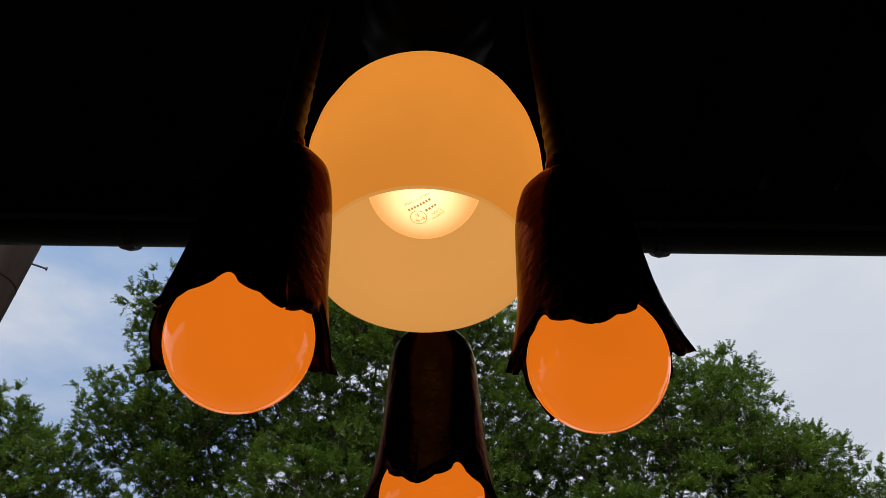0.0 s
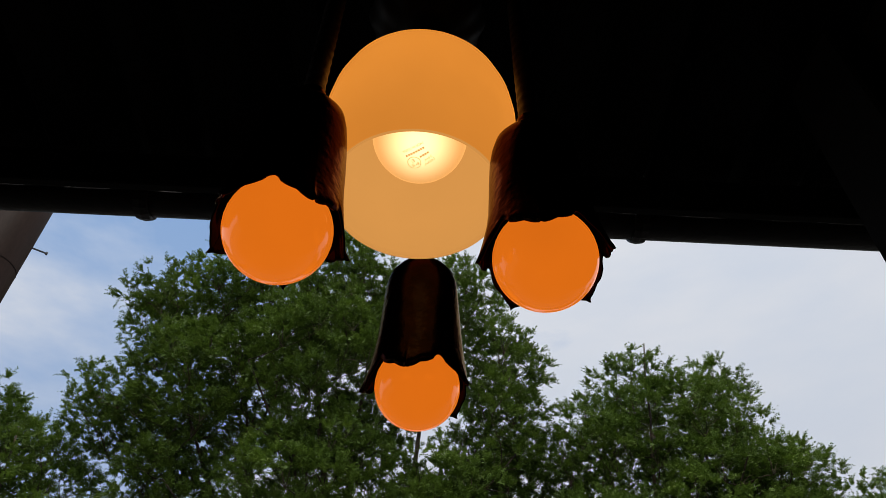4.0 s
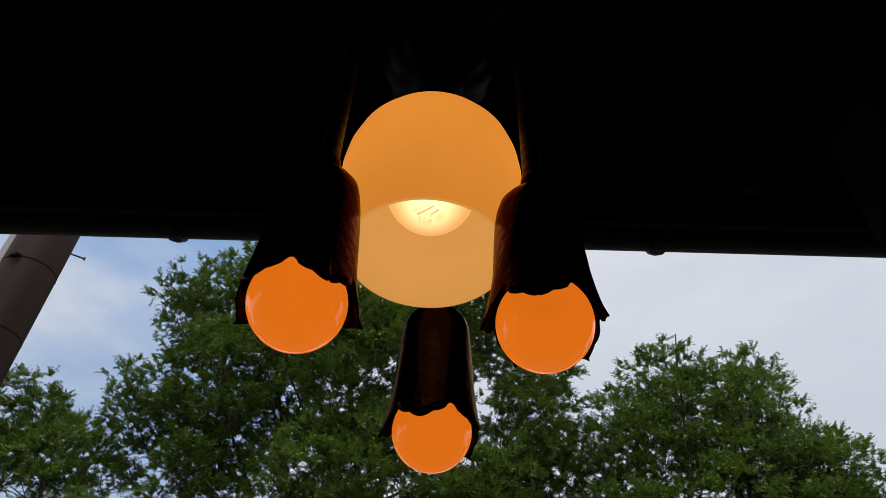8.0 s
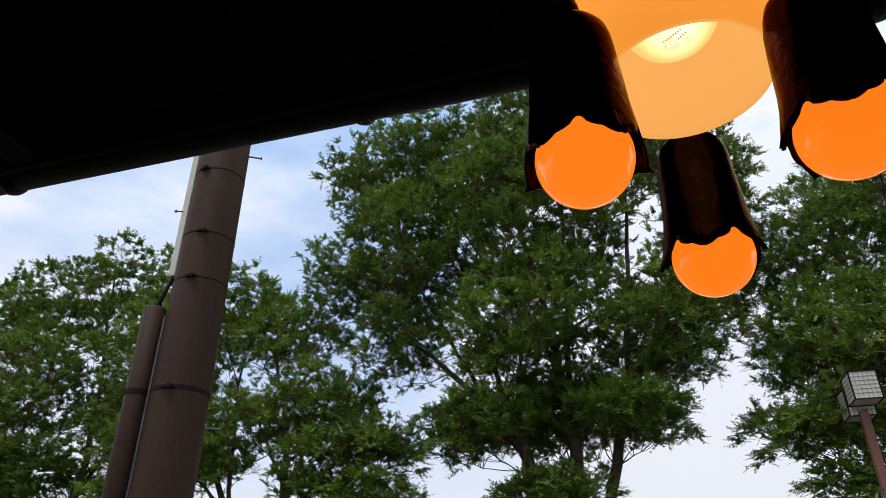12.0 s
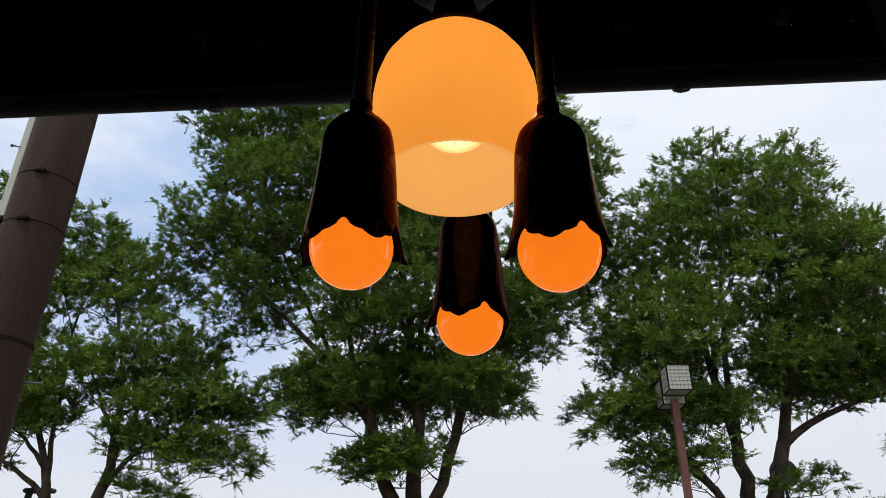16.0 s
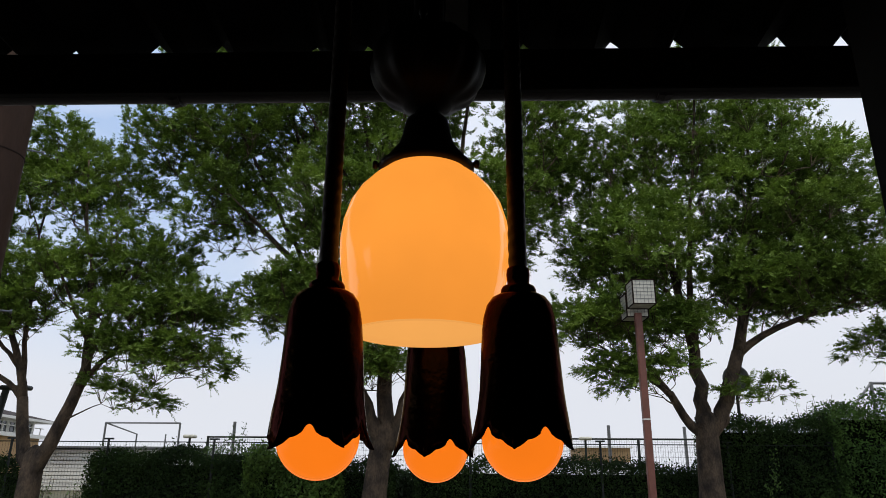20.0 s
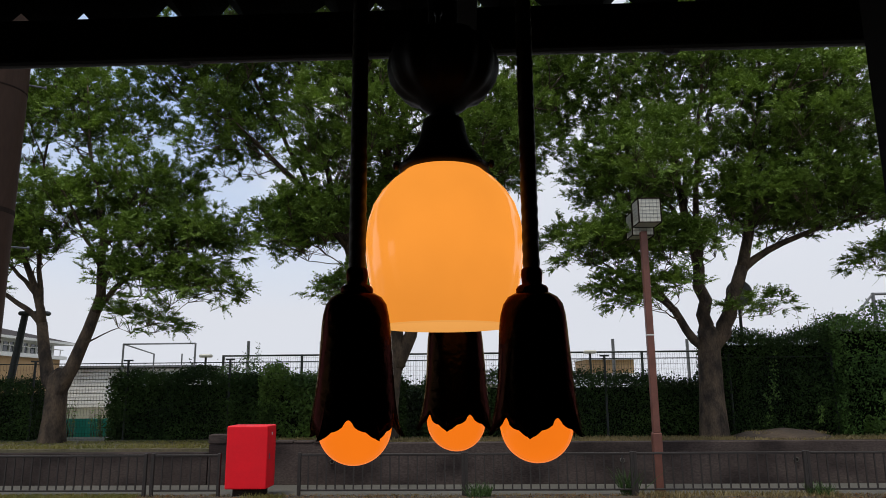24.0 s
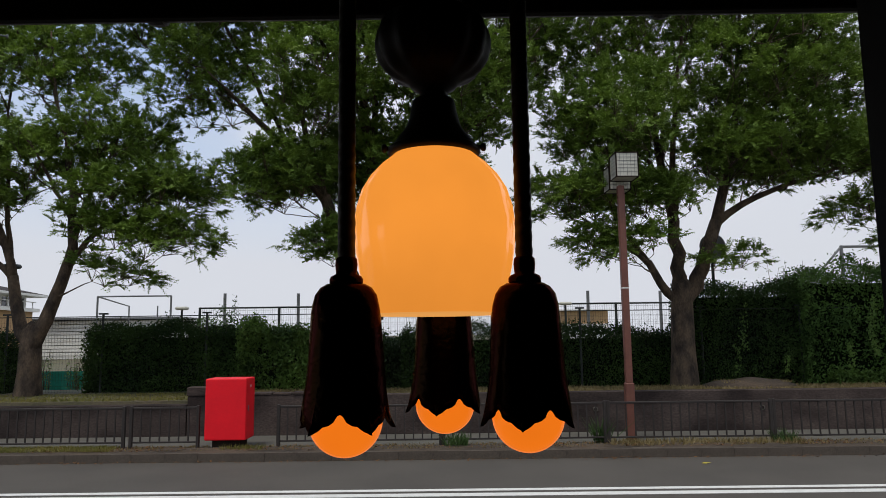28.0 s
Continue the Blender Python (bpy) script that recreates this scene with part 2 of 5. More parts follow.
M_ASPHALT = mat("asphalt", (0.064, 0.056, 0.048), 0.9, vary=0.18, scale=0.7, grain=70, bump=0.4, depth=0.006)
M_PAVE = mat("pavement", (0.088, 0.083, 0.071), 0.9, vary=0.22, scale=1.4, grain=40, bump=0.3)
M_KERB = mat("kerb concrete", (0.072, 0.057, 0.044), 0.95, vary=0.5, scale=1.4, grain=38, bump=0.5, depth=0.015, rand=0.05, tint=(0.038, 0.028, 0.021))
M_WALL = mat("stained retaining wall", (0.066, 0.050, 0.044), 0.92, vary=0.75, scale=1.3, grain=24, bump=0.5, depth=0.015, rand=0.18, tint=(0.022, 0.016, 0.015), stretch=(0.7, 1, 1.3), spec=0.2)
M_SOIL = mat("dry soil and moss", (0.062, 0.043, 0.028), 0.95, vary=0.55, scale=1.1, grain=25, bump=0.8, depth=0.025, tint=(0.030, 0.022, 0.016))
M_LINE = mat("road paint", (0.62, 0.62, 0.6), 0.7, vary=0.12, scale=5, grain=30)
M_GROUND = mat("bare ground and grass", (0.07, 0.075, 0.035), 0.95, vary=0.4, scale=0.6, grain=14, bump=0.6, depth=0.03, tint=(0.10, 0.08, 0.05))
M_FENCE = mat("dark brown guard rail", (0.019, 0.0135, 0.011), 0.7, 0.0, vary=0.3, scale=12, grain=90)
M_RED = mat("red painted box", (0.74, 0.007, 0.017), 0.5, vary=0.08, scale=2.5, grain=20, bump=0.05, depth=0.002, spec=0.25)
M_BARK = mat("zelkova bark", (0.128, 0.092, 0.062), 0.95, vary=0.6, scale=4, grain=30, bump=0.9, depth=0.03, stretch=(1, 1, 0.5), tint=(0.038, 0.030, 0.024), spec=0.2)
M_POLE = mat("brown painted steel pole", (0.050, 0.0275, 0.0185), 0.62, 0.0, vary=0.3, scale=2.5, grain=50, bump=0.15, stretch=(1, 1, 0.25), spec=0.12)
M_POLEBAND = mat("dark pole band", (0.020, 0.013, 0.010), 0.85, 0.0, spec=0.1)
M_POST = mat("red-brown lamp post", (0.15, 0.054, 0.037), 0.55, 0.1, vary=0.2, scale=5, grain=40, bump=0.1)
M_STEEL = mat("grey steel", (0.19, 0.195, 0.20), 0.5, 0.5, vary=0.15)
M_DARKSTEEL = mat("dark green steel", (0.02, 0.025, 0.022), 0.6, 0.2, vary=0.2)
M_PANEL = mat("milky lamp panel", (0.50, 0.49, 0.42), 0.5, vary=0.12, scale=9, bump=0.05)
M_WHITE = mat("white wall", (0.8, 0.8, 0.77), 0.8, vary=0.12, scale=0.4, grain=6, bump=0.1)
M_CONCRETE = mat("pale concrete", (0.58, 0.58, 0.55), 0.85, vary=0.12, scale=0.5, grain=8, bump=0.1)
M_TAN = mat("tan tiled wall", (0.42, 0.27, 0.13), 0.8, vary=0.15, scale=0.5, grain=8, bump=0.1)
M_TILE = mat("dark roof tiles", (0.05, 0.042, 0.04), 0.9, vary=0.25, scale=1.5, grain=12, spec=0.1)
M_GLASS = mat("dark window glass", (0.04, 0.05, 0.06), 0.1, vary=0.2, scale=1, bump=0)
M_GREEN = mat("green sheeting", (0.0, 0.21, 0.155), 0.6, vary=0.2, scale=1.2, grain=8)
M_WIRE = mat("fence wire", (0.010, 0.011, 0.010), 0.7, 0.0)
L_TREE = leafy("zelkova leaves", (0.066, 0.118, 0.016), (0.178, 0.275, 0.036), 0.20, 0.6, 0.3)
L_HEDGE = leafy("hedge leaves", (0.014, 0.031, 0.009), (0.054, 0.096, 0.022), 0.15, 0.8, 0.15)
L_BUSH = leafy("bush leaves", (0.022, 0.05, 0.012), (0.065, 0.12, 0.028), 0.3)
L_WILD = leafy("overgrown hedge leaves", (0.030, 0.066, 0.016), (0.13, 0.235, 0.048), 0.2, 0.75, 0.2)
L_VINE = leafy("light green vine leaves", (0.045, 0.090, 0.018), (0.15, 0.25, 0.042), 0.3, 0.6, 0.3)
L_GRASS = leafy("grass", (0.10, 0.115, 0.022), (0.25, 0.21, 0.05), 0.3)
L_DRY = leafy("dry grass", (0.17, 0.13, 0.055), (0.26, 0.2, 0.08), 0.3)
# shade between the hedge leaves is put into this near-black colour
M_CORE = mat("shade-black hedge core", (0.006, 0.010, 0.004), 1.0, vary=0.3, scale=4, spec=0.0)

# ---- mesh helpers ----


def link(name, me, material, parent=None, label="", smooth=False):
    if material:
        me.materials.append(material)
    if smooth:
        me.shade_smooth()
    ob = new(name, me)
    if parent:
        ob.parent = parent
    if label:
        ob["label"] = label
    return ob


def part(name, bm, material, parent=None, label="", smooth=False):
    """Link a bmesh as one mesh object under a thing or a part."""
    me = bpy.data.meshes.new(name)
    bmesh.ops.recalc_face_normals(bm, faces=bm.faces)
    bm.to_mesh(me)
    bm.free()
    return link(name, me, material, parent, label, smooth)


def thing(name, m, label, category, group="", kind=""):
    ob = new(name)
    ob.empty_display_size = 0.1
    ob.matrix_world = m
    return tagged(ob, label, category, group, kind)


def block(x0, x1, y0, y1, z0, z1, bevel=0.0, bm=None, seg=1):
    bm = bm or bmesh.new()
    r = bmesh.ops.create_cube(bm, size=1)
    for v in r["verts"]:
        v.co = Vector(((x0 + x1) / 2 + v.co.x * (x1 - x0), (y0 + y1) / 2 + v.co.y * (y1 - y0), (z0 + z1) / 2 + v.co.z * (z1 - z0)))
    if bevel:
        edges = {e for v in r["verts"] for e in v.link_edges}
        bmesh.ops.bevel(bm, geom=list(edges), offset=bevel, segments=seg, affect="EDGES", profile=0.6)
    return bm


def lathe(profile, n=48, bm=None, cx=0, cy=0, wave=None):
    """A turned form from (radius, z) pairs; wave(angle, i) may shift radius and z."""
    bm = bm or bmesh.new()
    rings = []
    for i, (r, z) in enumerate(profile):
        ring = []
        for k in range(n):
            a = 2 * math.pi * k / n
            dr, dz = wave(a, i) if wave else (0, 0)
            ring.append(bm.verts.new((cx + (r + dr) * math.cos(a), cy + (r + dr) * math.sin(a), z + dz)))
        rings.append(ring)
    for a, b in zip(rings, rings[1:]):
        for k in range(n):
            bm.faces.new((a[k], a[(k + 1) % n], b[(k + 1) % n], b[k]))
    return bm


def tube(points, radii, n=8, bm=None, caps=True):
    """A round tube along points, tapering by radii."""
    bm = bm or bmesh.new()
    pts = [Vector(p) for p in points]
    rings = []
    side = None
    for i, p in enumerate(pts):
        d = (pts[min(i + 1, len(pts) - 1)] - pts[max(i - 1, 0)]).normalized()
        if side is None:
            side = d.orthogonal().normalized()
        side = (side - d * side.dot(d)).normalized()
        up = d.cross(side)
        r = radii[i] if isinstance(radii, (list, tuple)) else radii
        rings.append([bm.verts.new(p + (side * math.cos(2 * math.pi * k / n) + up * math.sin(2 * math.pi * k / n)) * r) for k in range(n)])
    for a, b in zip(rings, rings[1:]):
        for k in range(n):
            bm.faces.new((a[k], a[(k + 1) % n], b[(k + 1) % n], b[k]))
    if caps:
        bm.faces.new(rings[0][::-1])
        bm.faces.new(rings[-1])
    return bm


def cards(name, centre, along, side, material, parent=None, label=""):
    """Many small pointed leaves in one mesh, from arrays of middles and half-axes."""
    n = len(centre)
    v = np.empty((n, 4, 3), np.float32)
    v[:, 0], v[:, 2] = centre - along, centre + along
    v[:, 1], v[:, 3] = centre + side - along * 0.15, centre - side - along * 0.15
    me = bpy.data.meshes.new(name)
    me.vertices.add(4 * n)
    me.vertices.foreach_set("co", v.ravel())
    me.loops.add(4 * n)
    me.loops.foreach_set("vertex_index", np.arange(4 * n, dtype=np.int32))
    me.polygons.add(n)
    me.polygons.foreach_set("loop_start", np.arange(0, 4 * n, 4, dtype=np.int32))
    me.update(calc_edges=True)
    return link(name, me, material, parent, label)


def small_leaves(name, centre, along, side, material, parent=None, label=""):
    """Very many small pointed leaves in one mesh, broad at the stalk, three corners each."""
    n = len(centre)
    v = np.empty((n, 3, 3), np.float32)
    v[:, 0], v[:, 1], v[:, 2] = centre + along, centre + side - along * 0.7, centre - side - along * 0.7
    me = bpy.data.meshes.new(name)
    me.vertices.add(3 * n)
    me.vertices.foreach_set("co", v.ravel())
    me.loops.add(3 * n)
    me.loops.foreach_set("vertex_index", np.arange(3 * n, dtype=np.int32))
    me.polygons.add(n)
    me.polygons.foreach_set("loop_start", np.arange(0, 3 * n, 3, dtype=np.int32))
    me.update(calc_edges=True)
    return link(name, me, material, parent, label)


# ---- the roof and the room under it ----
# floor, back and side walls are unseen, added to keep the eaves dark
floor = part("floor", block(-6, 6, -1.9, 3.2, -0.1, 0.02), M_FLOOR)
tagged(floor, "unseen dark floor added under the eaves", "floor", kind="structure")
wall_back_unseen = part("wall_back_unseen", block(-6, 6, -2.05, -1.9, 0, 3.4), M_WALLIN)
tagged(wall_back_unseen, "unseen dark back wall added to keep the eaves dark", "wall", kind="structure")
wall_side_unseen = part("wall_side_unseen", block(0.83, 0.95, -1.9, 0.21, 0, 3.04), M_WALLIN)
tagged(wall_side_unseen, "unseen dark side wall added to keep the eaves dark", "wall", kind="structure")
post_right = part("post_right", block(0.755, 0.915, 0.21, 0.37, 0, 3.04, 0.006), M_TIMBER)
tagged(post_right, "square dark timber post holding the eaves, near black for shade", "post", kind="structure")

PERIOD, CREST = 0.3725, 0.071
bm = bmesh.new()
rng = random.Random(4)
cols = []
for k in range(-15, 16):
    x = -0.706 + PERIOD * k
    for peak, half in ((0.0, 0.068), (0.158, 0.056)):
        w = rng.uniform(-0.02, 0.02)
        cols += [(x + peak - half, 0.0), (x + peak + w, CREST + rng.uniform(-0.012, 0.006)), (x + peak + half - 0.004, 0.0)]
low = [(bm.verts.new((x, -2.1, 3.048 + 0.2 + h)), bm.verts.new((x, 0.70, 3.048 + h))) for x, h in cols]
top = [(bm.verts.new((x, -2.1, 3.056 + 0.2 + h)), bm.verts.new((x, 0.70, 3.056 + h))) for x, h in cols]
for i in range(len(cols) - 1):
    bm.faces.new((low[i][0], low[i][1], low[i + 1][1], low[i + 1][0]))
    bm.faces.new((top[i][0], top[i + 1][0], top[i + 1][1], top[i][1]))
    bm.faces.new((low[i][1], top[i][1], top[i + 1][1], low[i + 1][1]))
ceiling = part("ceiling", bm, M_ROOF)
tagged(ceiling, "folded sheet roof over the eaves, near black for shade", "roof", kind="structure")
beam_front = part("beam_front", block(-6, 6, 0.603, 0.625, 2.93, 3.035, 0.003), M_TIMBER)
tagged(beam_front, "dark timber eaves board, near black for shade", "board", kind="structure")
for bx in (-3.2, -1.6, 0.0, 1.6, 3.2):
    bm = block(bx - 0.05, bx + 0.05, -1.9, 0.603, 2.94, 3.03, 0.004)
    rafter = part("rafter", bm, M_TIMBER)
    tagged(rafter, "dark timber rafter under the roof, near black for shade", "rafter", "rafters", "structure")
# unseen too: carries the added back wall up and shuts out light
closure = part("wall_top_unseen", block(-6, 6, -2.05, -1.9, 3.4, 3.6), M_WALLIN)
tagged(closure, "unseen dark wall top added to keep the eaves dark", "wall", kind="structure")

# gutter along the eaves, with its brackets
gutter = thing("gutter", pose(0, 0, 0), "dark brown half-round gutter along the eaves", "gutter")
bm = bmesh.new()
arc = [(0.709 + 0.042 * (1 - math.cos(math.pi * k / 10)), 3.032 - 0.040 * math.sin(math.pi * k / 10)) for k in range(11)]
arc += [(y, z + 0.004 if 0 < i < 10 else z) for i, (y, z) in reversed(list(enumerate(arc)))]
ends = [[bm.verts.new((x, y, z)) for y, z in arc] for x in (-6, 6)]
for i in range(len(arc)):
    j = (i + 1) % len(arc)
    bm.faces.new((ends[0][i], ends[0][j], ends[1][j], ends[1][i]))
part("trough", bm, M_GUTTER, gutter, smooth=True)
for bx in (-5.43, -4.23, -3.03, -1.83, -0.68, 0.53, 1.73, 2.93, 4.13):
    bm = tube([(bx, 0.62, 3.03), (bx, 0.66, 3.035)] + [(bx, 0.751 - 0.045 * math.cos(math.pi * k / 8), 3.032 - 0.044 * math.sin(math.pi * k / 8)) for k in range(9)], 0.0065, 6)
    for v in bm.verts:
        v.co.x = bx + (v.co.x - bx) * 3.0
    part("bracket", bm, M_GUTTER, gutter)

# ---- the pendant lamp ----
LX, LY = -0.004, -0.003
lamp = thing("pendant_lamp", pose(LX, LY, 2.94), "lit pendant lamp with amber glass shade and three bell-cupped orange globes", "lamp")


def under(ob):
    """Keep a part's world place under the lamp's base."""
    ob.matrix_parent_inverse = Matrix.Translation((-LX, -LY, -2.94))
    return ob


shade_out = [(0.0790, 2.2625), (0.0808, 2.2695), (0.0845, 2.2890), (0.0900, 2.3100), (0.0940, 2.3320), (0.0960, 2.3520), (0.0960, 2.3690), (0.0935, 2.3890), (0.0875, 2.4090), (0.0775, 2.4258), (0.0640, 2.4405), (0.0520, 2.4502), (0.0455, 2.4568)]
shade_in = [(max(r - 0.0022, 0.03), z + (0.0005 if i else -0.0005)) for i, (r, z) in enumerate(shade_out)]
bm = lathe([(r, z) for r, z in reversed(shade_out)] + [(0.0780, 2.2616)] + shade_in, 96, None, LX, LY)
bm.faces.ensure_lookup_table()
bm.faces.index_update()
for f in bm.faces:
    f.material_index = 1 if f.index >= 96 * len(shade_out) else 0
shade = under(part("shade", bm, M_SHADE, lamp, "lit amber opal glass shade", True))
shade.data.materials.append(M_SHADEIN)
under(part("shade_rim", lathe([(0.0788, 2.2626), (0.0788, 2.2612), (0.0780, 2.2605), (0.0770, 2.2611), (0.0769, 2.2626)], 96, None, LX, LY), M_SHADEIN, lamp, "pale ground glass rim of the shade", True))
bm = bmesh.new()
bmesh.ops.create_uvsphere(bm, u_segments=48, v_segments=32, radius=0.0475, matrix=pose(LX, LY, 2.356))
bulb = under(part("bulb", bm, M_BULB, lamp, "glowing round bulb with printed rating", True))
holder_prof = [(0.047, 2.4525), (0.054, 2.4525), (0.0565, 2.456), (0.0565, 2.4605), (0.0515, 2.4635), (0.0495, 2.4665), (0.0445, 2.474), (0.0385, 2.481), (0.0333, 2.489), (0.0295, 2.502), (0.0272, 2.514), (0.0255, 2.5215), (0.0195, 2.525), (0.0165, 2.528), (0.0165, 2.532)]
holder = under(part("shade_holder", lathe(holder_prof, 64, None, LX, LY), M_BRASS, lamp, "dark brass gallery holding the shade", True))
for a in (-10, 85, 190):
    a = radians(a)
    p = Vector((LX, LY, 2.4605))
    d = Vector((math.cos(a), math.sin(a), 0))
    bm = tube([p + d * 0.044, p + d * 0.058], 0.0028, 10)
    tube([p + d * 0.0575, p + d * 0.0585, p + d * 0.0620, p + d * 0.0635], [0.003, 0.0050, 0.0050, 0.003], 12, bm)
    under(part("thumb_screw", bm, M_BRASS, lamp, smooth=True))
knob_prof = [(0.0165, 2.532), (0.020, 2.535), (0.0275, 2.539), (0.0300, 2.543), (0.036, 2.547), (0.048, 2.553), (0.0575, 2.561), (0.0655, 2.573), (0.0695, 2.588), (0.0700, 2.600), (0.0670, 2.613), (0.060, 2.624), (0.048, 2.632), (0.030, 2.637), (0.0195, 2.640), (0.0190, 2.70), (0.0190, 2.93)]
under(part("knob", lathe(knob_prof, 72, None, LX, LY, lambda a, i: (0.0022 * math.cos(12 * a) if 4 < i < 13 else 0, 0)), M_BRASS, lamp, "dark ribbed brass ball", True))
for a in (25, 155, 265):
    d = Vector((math.cos(radians(a)), math.sin(radians(a)), 0)) * 0.045
    p = Vector((LX, LY, 2.628)) + d
    under(part("lug", lathe([(0.0, 0.0), (0.0035, 0.001), (0.0035, 0.014), (0.0055, 0.016), (0.0055, 0.021), (0.0, 0.023)], 12, None, p.x, p.y, lambda a, i: (0, 2.628)), M_BRASS, lamp, smooth=True))
under(part("ceiling_plate", lathe([(0.0, 2.92), (0.13, 2.92), (0.15, 2.928), (0.15, 2.94), (0.0, 2.94)], 48, None, LX, LY), M_IRON, lamp, smooth=False))


def brace(u):
    """The rim between a petal's point (0) and the top of the gap beside it (1)."""
    if u < 0.80:
        return 0.70 * (u / 0.80) ** 0.62 - 0.060 * abs(math.sin(math.pi * u / 0.40)) * min(1.0, u / 0.15)
    return 0.70 + 0.30 * math.sin(math.pi / 2 * (u - 0.80) / 0.20) ** 0.8


# the print on the bulb
BC, BR = Vector((LX, LY, 2.356)), 0.0475
B_N, B_R, B_U = Vector((-0.0788, -0.0917, -0.9927)), Vector((-0.8315, 0.5553, 0.0147)), Vector((0.5499, 0.8265, -0.1200))


def on_bulb(u, v, lift=0.00025):
    return BC + (B_N * BR + B_R * u + B_U * v).normalized() * (BR + lift)


def printed(body, u, v, width, height):
    """Words printed on the bulb, in the built-in font, bent onto the glass."""
    cu = bpy.data.curves.new("print", "FONT")
    cu.body, cu.align_x, cu.align_y, cu.size, cu.resolution_u = body, "CENTER", "CENTER", 1.0, 2
    tmp = new("print", cu)
    dg = bpy.context.evaluated_depsgraph_get()
    me = bpy.data.meshes.new_from_object(tmp.evaluated_get(dg))
    bpy.data.objects.remove(tmp)
    xs_ = [p.co.x for p in me.vertices]
    ys_ = [p.co.y for p in me.vertices]
    sx, sy = width / (max(xs_) - min(xs_)), height / (max(ys_) - min(ys_))
    mx, my = (max(xs_) + min(xs_)) / 2, (max(ys_) + min(ys_)) / 2
    for p in me.vertices:
        p.co = on_bulb(u + (p.co.x - mx) * sx, v + (p.co.y - my) * sy)
    me.materials.clear()
    return link("printed_word", me, M_INK, bulb)


def bar_print(u, v, width, height):
    """A bar in place of small writing."""
    bm = bmesh.new()
    n = 10
    rows_ = [[bm.verts.new(on_bulb(u + width * (k / n - 0.5), v + s * height / 2)) for k in range(n + 1)] for s in (-1, 1)]
    for k in range(n):
        bm.faces.new((rows_[0][k], rows_[0][k + 1], rows_[1][k + 1], rows_[1][k]))
    return part("printed_bar", bm, M_INK, bulb)


for words in (("100V", -0.0136, 0.0070, 0.0120, 0.0030), ("54W", -0.0144, 0.0028, 0.0095, 0.0030), ("MADE IN CHINA", -0.0072, -0.0145, 0.0235, 0.0026), ("PS", 0.0, 0.0021, 0.0075, 0.0032), ("E", 0.0, -0.0024, 0.0030, 0.0032)):
    printed(*words)
for k in range(4):
    bar_print(-0.0132 + 0.0028 * (k - 1.5), -0.0027, 0.0019, 0.0022)
for k in range(8):
    bar_print(-0.0067 + 0.0027 * (k - 3.5), -0.0094, 0.0018, 0.0022)
bm = bmesh.new()
ring_a = [bm.verts.new(on_bulb(0.0066 * math.cos(2 * math.pi * k / 40), 0.0066 * math.sin(2 * math.pi * k / 40))) for k in range(40)]
ring_b = [bm.verts.new(on_bulb(0.0060 * math.cos(2 * math.pi * k / 40), 0.0060 * math.sin(2 * math.pi * k / 40))) for k in range(40)]
for k in range(40):
    bm.faces.new((ring_a[k], ring_a[(k + 1) % 40], ring_b[(k + 1) % 40], ring_b[k]))
part("printed_ring", bm, M_INK, bulb)

CUPS = ((-0.100, -0.070, 0.0, -53), (0.0965, -0.052, 0.0, -103), (0.005, 0.126, -0.004, -102))
for cx, cy, cz, dip in CUPS:
    cup_prof = [(0.013, 2.2945), (0.021, 2.2935), (0.0280, 2.2895), (0.0333, 2.2815), (0.0362, 2.270), (0.0378, 2.258), (0.0390, 2.240), (0.0402, 2.220), (0.0413, 2.200), (0.0428, 2.185), (0.0445, 2.174), (0.0455, 2.166), (0.0462, 2.1590)]
    cup_prof = [(r, z + cz) for r, z in cup_prof]
    n_top = len(cup_prof) - 1

    def petal(a, i, dip=dip):
        u = abs(((math.degrees(a) - dip) % 72) / 36 - 1)
        lip = max(0.0, (i - (n_top - 6)) / 6)
        low = 1 - brace(1 - u)
        dent = 0.0004 * math.sin(5 * a + i) * (i > 2)
        return lip ** 2 * 0.0042 * low + lip ** 6 * 0.0065 * low ** 14 + dent, -0.022 * lip ** 1.3 * low + 0.0016 * lip ** 6 * low ** 24
    outer = cup_prof
    inner = [(r - 0.0016, z) for r, z in reversed(cup_prof)]

    def both(a, i):
        return petal(a, i if i <= n_top else 2 * n_top + 1 - i)
    cup = under(part("bell_cup", lathe(outer + inner, 320, None, cx, cy, both), M_IRON, lamp, "dark hammered metal bell cup with scalloped petal rim", True))
    under(part("collar", lathe([(0.0098, 2.3230), (0.0116, 2.3210), (0.0122, 2.3150), (0.0116, 2.3085), (0.0112, 2.3045), (0.0165, 2.3020), (0.0182, 2.2990), (0.0182, 2.2950), (0.0165, 2.2925), (0.0, 2.2930)], 32, None, cx, cy, lambda a, i, cz=cz: (0, cz)), M_IRON, lamp, smooth=True))
    twist = [(0.0096, 2.300 + 0.0015 * k) for k in range(415)]
    under(part("twisted_rod", lathe(twist, 20, None, cx, cy, lambda a, i: (0.00032 * math.cos(2 * a - i * 0.62), 0)), M_ROD, lamp, smooth=True))
    bm = bmesh.new()
    bmesh.ops.create_uvsphere(bm, u_segments=48, v_segments=32, radius=0.0396, matrix=pose(cx, cy, 2.1495 + cz))
    under(part("globe_bulb", bm, M_GLOBE, lamp, "glowing orange glass globe bulb", True))

# ---- ground, road and far pavement ----
bm = bmesh.new()
prof = [(-300, -0.03), (4.9, -0.03), (14.28, -0.03), (14.30, 0.86), (15.0, 0.90), (17.6, 0.88), (19.5, 0.4), (26, 0.3), (60, 0.3), (900, 0.3)]
xs = [-900, -60, -30, -15, -5, 5, 15, 30, 60, 900]
grid = [[bm.verts.new((x, y, z)) for x in xs] for y, z in prof]
